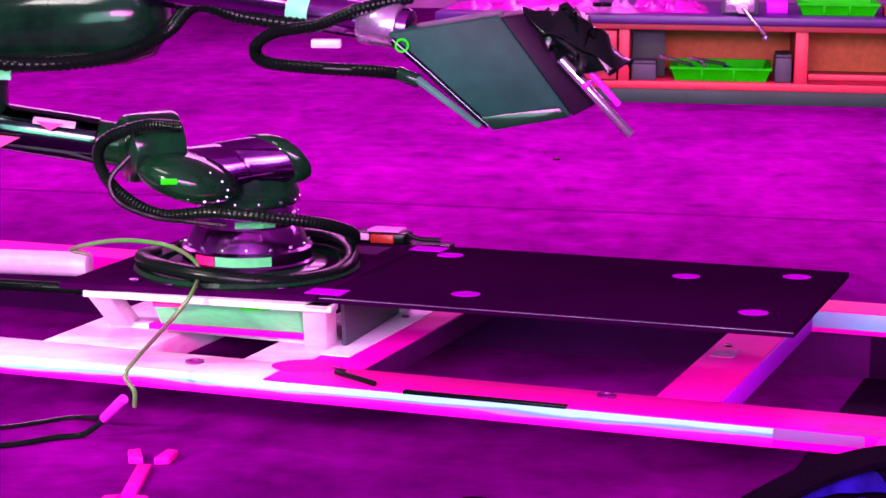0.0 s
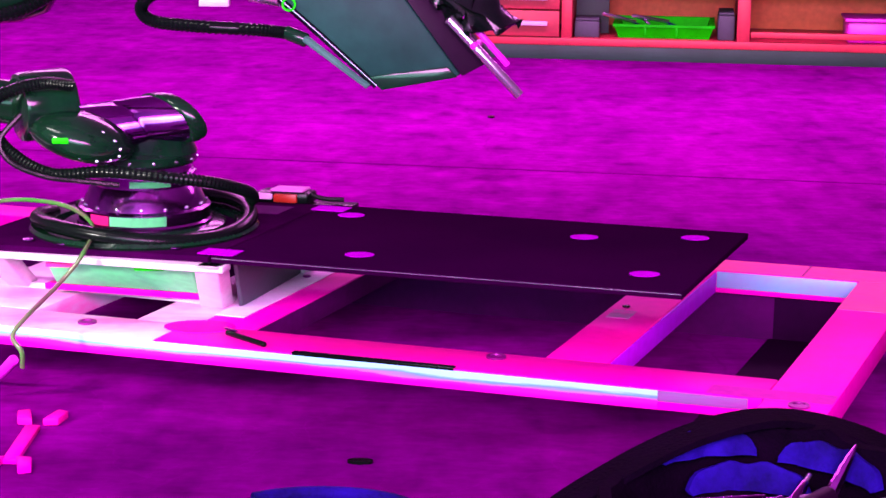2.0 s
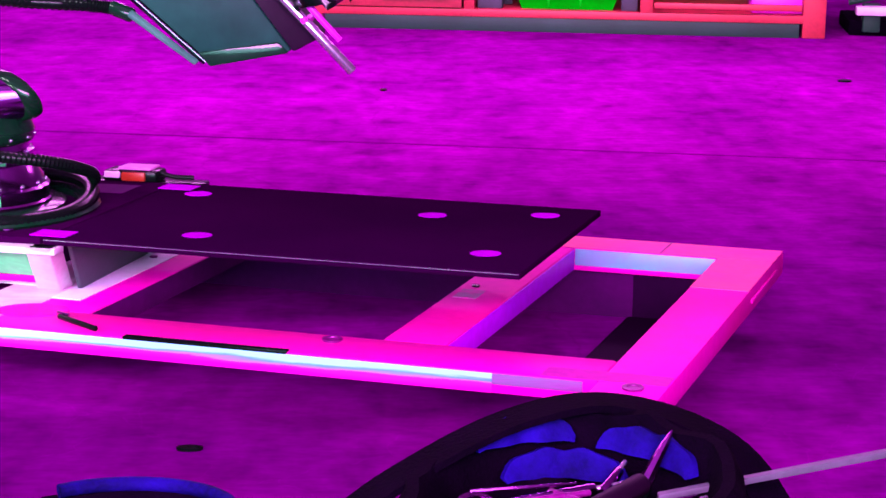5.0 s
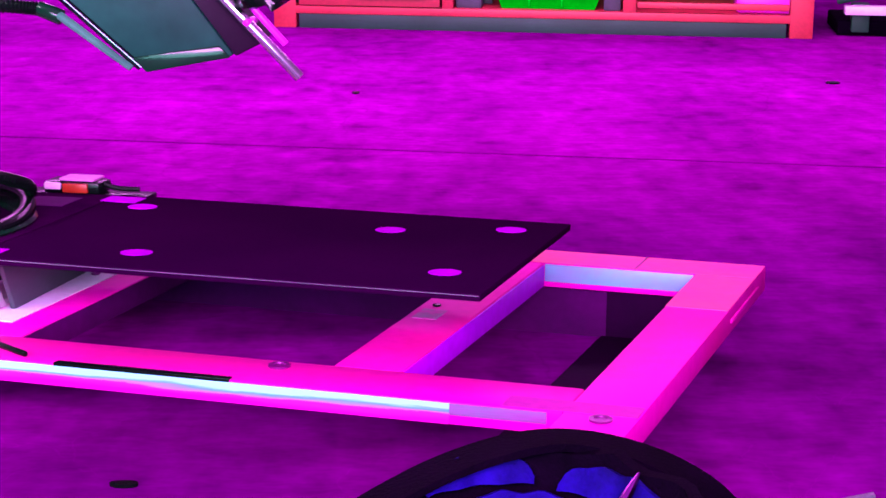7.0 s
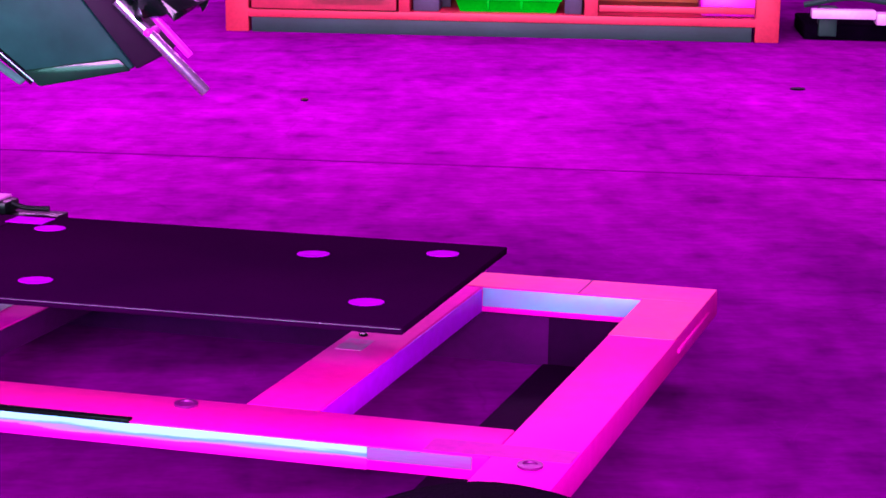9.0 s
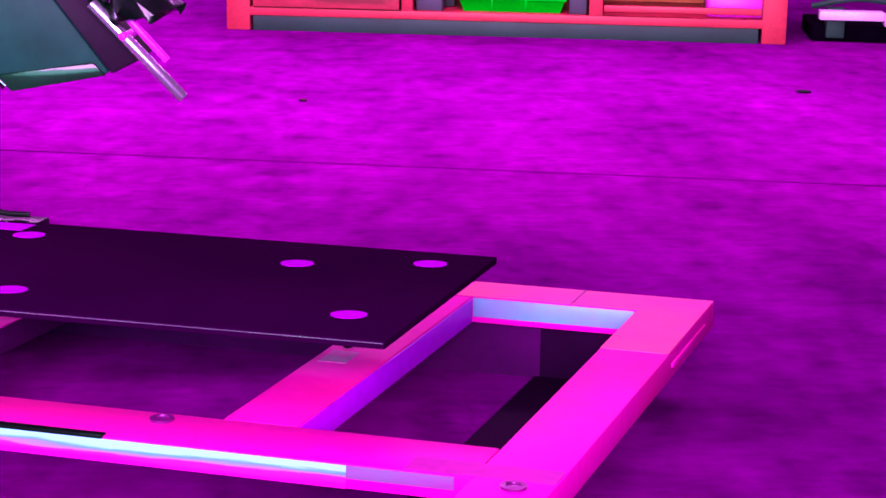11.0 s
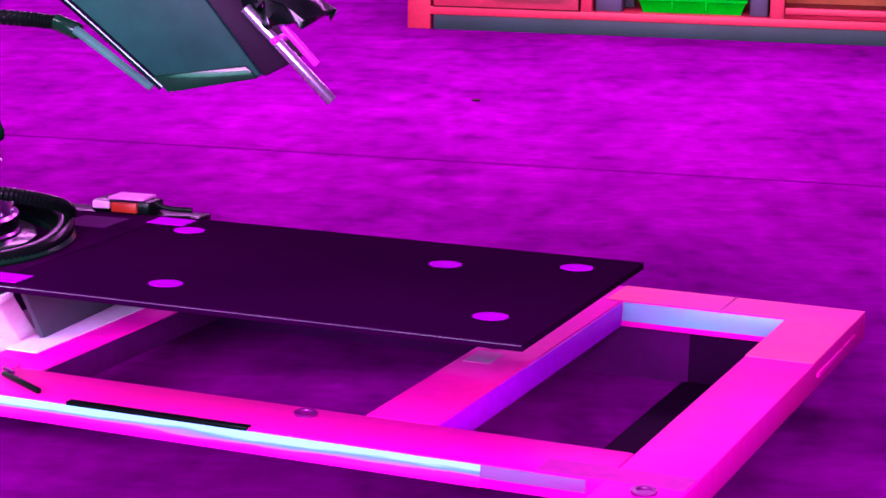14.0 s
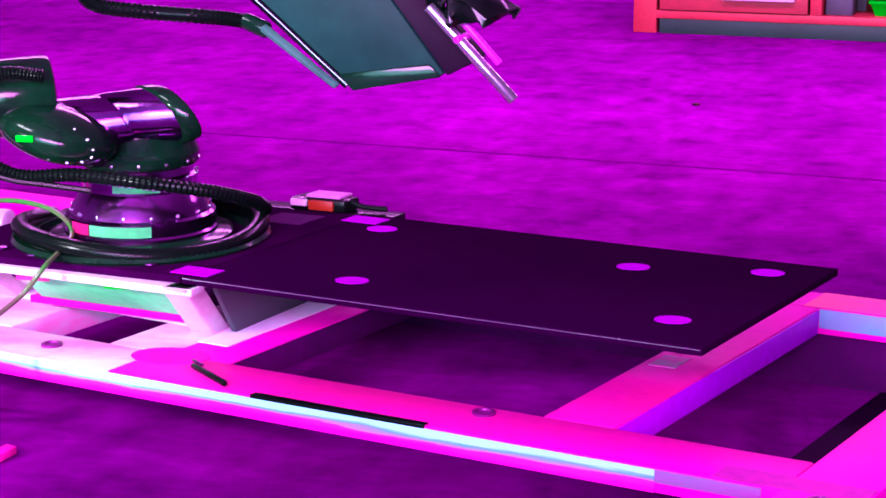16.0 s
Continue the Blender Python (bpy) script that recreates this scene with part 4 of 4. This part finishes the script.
def bag_shell(cx, cy, rx, ry, h, seed, wall=0.04):
    bm = bmesh.new()
    n = 48
    prof = ((1.02, 0.0), (1.08, 0.25), (1.04, 0.6), (0.98, 0.9), (0.93, 1.0), (0.86, 0.99), (0.82, 0.75), (0.80, 0.4))
    rings = []
    for k, z in prof:
        ring = []
        for i in range(n):
            a = 2 * math.pi * i / n
            sag = 1 - 0.22 * max(0, -math.cos(a)) ** 1.5 * z
            w = 1 + 0.07 * noise.noise(Vector((math.cos(a) * 2, math.sin(a) * 2, z * 2 + seed))) + 0.035 * noise.noise(Vector((math.cos(a) * 6, math.sin(a) * 6, z * 5 + seed)))
            ring.append(bm.verts.new((cx + rx * k * w * math.cos(a), cy + ry * k * w * math.sin(a), h * z * sag * w)))
        rings.append(ring)
    for a, b in zip(rings, rings[1:]):
        for i in range(n):
            bm.faces.new((a[i], a[(i + 1) % n], b[(i + 1) % n], b[i]))
    bm.faces.new(rings[0][::-1])
    bm.faces.new(rings[-1])
    return bm
part("shell", bag_shell(BX, -0.945, 0.26, 0.295, 0.258, 2), M_BAGBLACK, bag)
def arc_panel(cx, cy, rx, ry, a0, a1, z0, z1, thick=0.010):
    """A soft curved band of lining, thinning to both ends."""
    bm = bmesh.new()
    n = 20
    rings = []
    for k in range(n + 1):
        t = k / n
        a = radians(a0 + (a1 - a0) * t)
        w = 1 + 0.015 * math.sin(k * 0.8)
        full = min(1.0, 4.5 * t, 4.5 * (1 - t)) ** 0.6 if 0 < k < n else 0.08
        top = z0 + (z1 - z0) * full + 0.004 * math.sin(k * 1.1)
        c, q = math.cos(a) * rx * w, math.sin(a) * ry * w
        f = 1 - thick / rx
        rings.append([bm.verts.new(p) for p in ((cx + c * .93, cy + q * .93, z0), (cx + c, cy + q, top), (cx + c * f, cy + q * f, top + .003), (cx + c * .93 * f, cy + q * .93 * f, z0))])
    for a, b in zip(rings, rings[1:]):
        for k in range(4):
            bm.faces.new((a[k], a[(k + 1) % 4], b[(k + 1) % 4], b[k]))
    bm.faces.new(rings[0][::-1])
    bm.faces.new(rings[-1])
    return bm


for a0, a1, z0, z1, f in ((82, 132, 0.212, 0.248, 0.82), (18, 72, 0.205, 0.243, 0.82), (52, 122, 0.165, 0.206, 0.68)):
    part("lining", arc_panel(BX, -0.945, 0.26 * f, 0.295 * f, a0, a1, z0, z1), M_BAGBLUE, bag, "blue inner lining")


def flat_strap(points, half, thick):
    line = spline(points, 8)
    bm = bmesh.new()
    rings = []
    for i, p in enumerate(line):
        d = (line[min(i + 1, len(line) - 1)] - line[max(i - 1, 0)]).normalized()
        w = d.cross(Vector((0, 0, 1))).normalized() * half
        u = Vector((0, 0, thick))
        rings.append([bm.verts.new(q) for q in (p - w - u, p + w - u, p + w + u, p - w + u)])
    for a, b in zip(rings, rings[1:]):
        for k in range(4):
            bm.faces.new((a[k], a[(k + 1) % 4], b[(k + 1) % 4], b[k]))
    bm.faces.new(rings[0][::-1])
    bm.faces.new(rings[-1])
    return bm


part("strap", flat_strap([(-0.30, -0.92, 0.02), (-0.12, -0.88, 0.09), (0.03, -0.82, 0.18), (0.21, -0.74, 0.250), (0.38, -0.675, 0.258), (0.55, -0.73, 0.21), (0.64, -0.86, 0.10)], 0.035, 0.006), M_BAGBLACK, bag, "flat black strap")
part("filling", bag_shell(BX, -0.96, 0.20, 0.21, 0.165, 9), M_BAGBLACK, bag, "dark tool rolls")
for k, (a, b, m) in enumerate((((0.20, -0.93, 0.185), (0.33, -0.89, 0.195), M_CHROME), ((0.22, -0.97, 0.19), (0.36, -0.95, 0.185), M_BOLT), ((0.34, -0.90, 0.19), (0.37, -0.84, 0.205), M_CHROME), ((0.26, -0.90, 0.19), (0.31, -0.96, 0.195), M_BOLT), ((0.40, -0.95, 0.185), (0.48, -0.92, 0.19), M_CHROME))):
    tl = thing("hand_tool", a, "shiny pink reflecting hand tool in the tool bag", "tool", "tools in the bag")
    part("handle", rod(a, b, 0.009, 12, 0.003), m, tl)
    part("tip", rod(b, Vector(b) * 2 - Vector(a) * 1.0 if k > 9 else Vector(b) + (Vector(b) - Vector(a)) * 0.4, 0.004, 10, 0.001), M_STEEL, tl)
for cx, cy, r in ((0.15, -0.95, 0.030), (0.27, -1.00, 0.024)):
    tl = thing("ring_spanner", (cx, cy, 0.19), "shiny pink ring spanner lying in the tool bag", "spanner", "tools in the bag")
    part("ring", lathe([(r * 0.62, 0), (r, 0), (r, 0.007), (r * 0.62, 0.007), (r * 0.62, 0)], (cx, cy, 0.188), (0.1, -0.2, 1), 24), M_CHROME, tl)
    part("shank", rod((cx + r * 0.9, cy, 0.191), (cx + r + 0.14, cy + 0.03, 0.200), 0.005, 12, 0.002), M_BOLT, tl)
grip = thing("screwdriver", (0.33, -0.96, 0.19), "plum handled screwdriver lying across the tool bag", "screwdriver", "tools in the bag")
part("handle", rod((0.28, -1.02, 0.192), (0.40, -0.90, 0.208), 0.017, 14, 0.006), M_SLABSIDE, grip)
part("shaft", rod((0.14, -0.93, 0.205), (0.30, -0.90, 0.206), 0.003, 10, 0.001), M_CHROME, grip)
sd = thing("chisel", (0.43, -0.84, 0.2), "bright pointed steel blade sticking out of the bag", "chisel")
part("blade", lathe([(0, 0), (0.011, 0), (0.012, 0.02), (0.007, 0.075), (0.002, 0.10), (0, 0.10)], (0.405, -0.86, 0.185), (0.46, 0.42, 0.75), 8), M_CHROME, sd)
part("handle", rod((0.385, -0.88, 0.15), (0.407, -0.858, 0.189), 0.014, 12, 0.003), M_RUBBER, sd)
rl = thing("steel_ruler", (0.6, -0.9, 0.2), "grey steel ruler lying over the bag rim", "ruler")
part("blade", hexa([(0.42, -0.93, 0.19), (0.78, -0.84, 0.228), (0.78, -0.825, 0.228), (0.42, -0.915, 0.19), (0.42, -0.93, 0.200), (0.78, -0.84, 0.238), (0.78, -0.825, 0.238), (0.42, -0.915, 0.200)], 0.001), M_RULER, rl)
bag2 = thing("tool_pouch", (-0.40, -0.79, 0), "small black tool pouch with a blue rim on the floor", "pouch")
part("shell", bag_shell(-0.40, -0.79, 0.20, 0.13, 0.115, 5), M_BAGBLACK, bag2)
part("trim", hose([(-0.39 + 0.165 * math.cos(radians(a)), -0.79 + 0.115 * math.sin(radians(a)), 0.116) for a in range(10, 150, 14)], 0.012, 6, 10), M_BAGBLUE, bag2, "blue fabric rim")
sp = thing("dirt_spot", (-0.363, -0.195, 0), "small black scrap on the floor", "scrap")
part("scrap", disc((-0.363, -0.195, 0.001), 0.025, 0.012, 0.006, 12), M_RUBBER, sp)
sp = thing("dirt_spot", (1.90, 4.47, 0), "small dark scrap on the floor", "scrap")
part("scrap", disc((1.90, 4.47, 0.001), 0.03, 0.025, 0.006, 12), M_RUBBER, sp)
sp = thing("dirt_spot", (-0.075, 4.12, 0), "tiny dark crumb on the floor", "scrap")
part("scrap", disc((-0.075, 4.12, 0.001), 0.015, 0.02, 0.005, 10), M_RUBBER, sp)
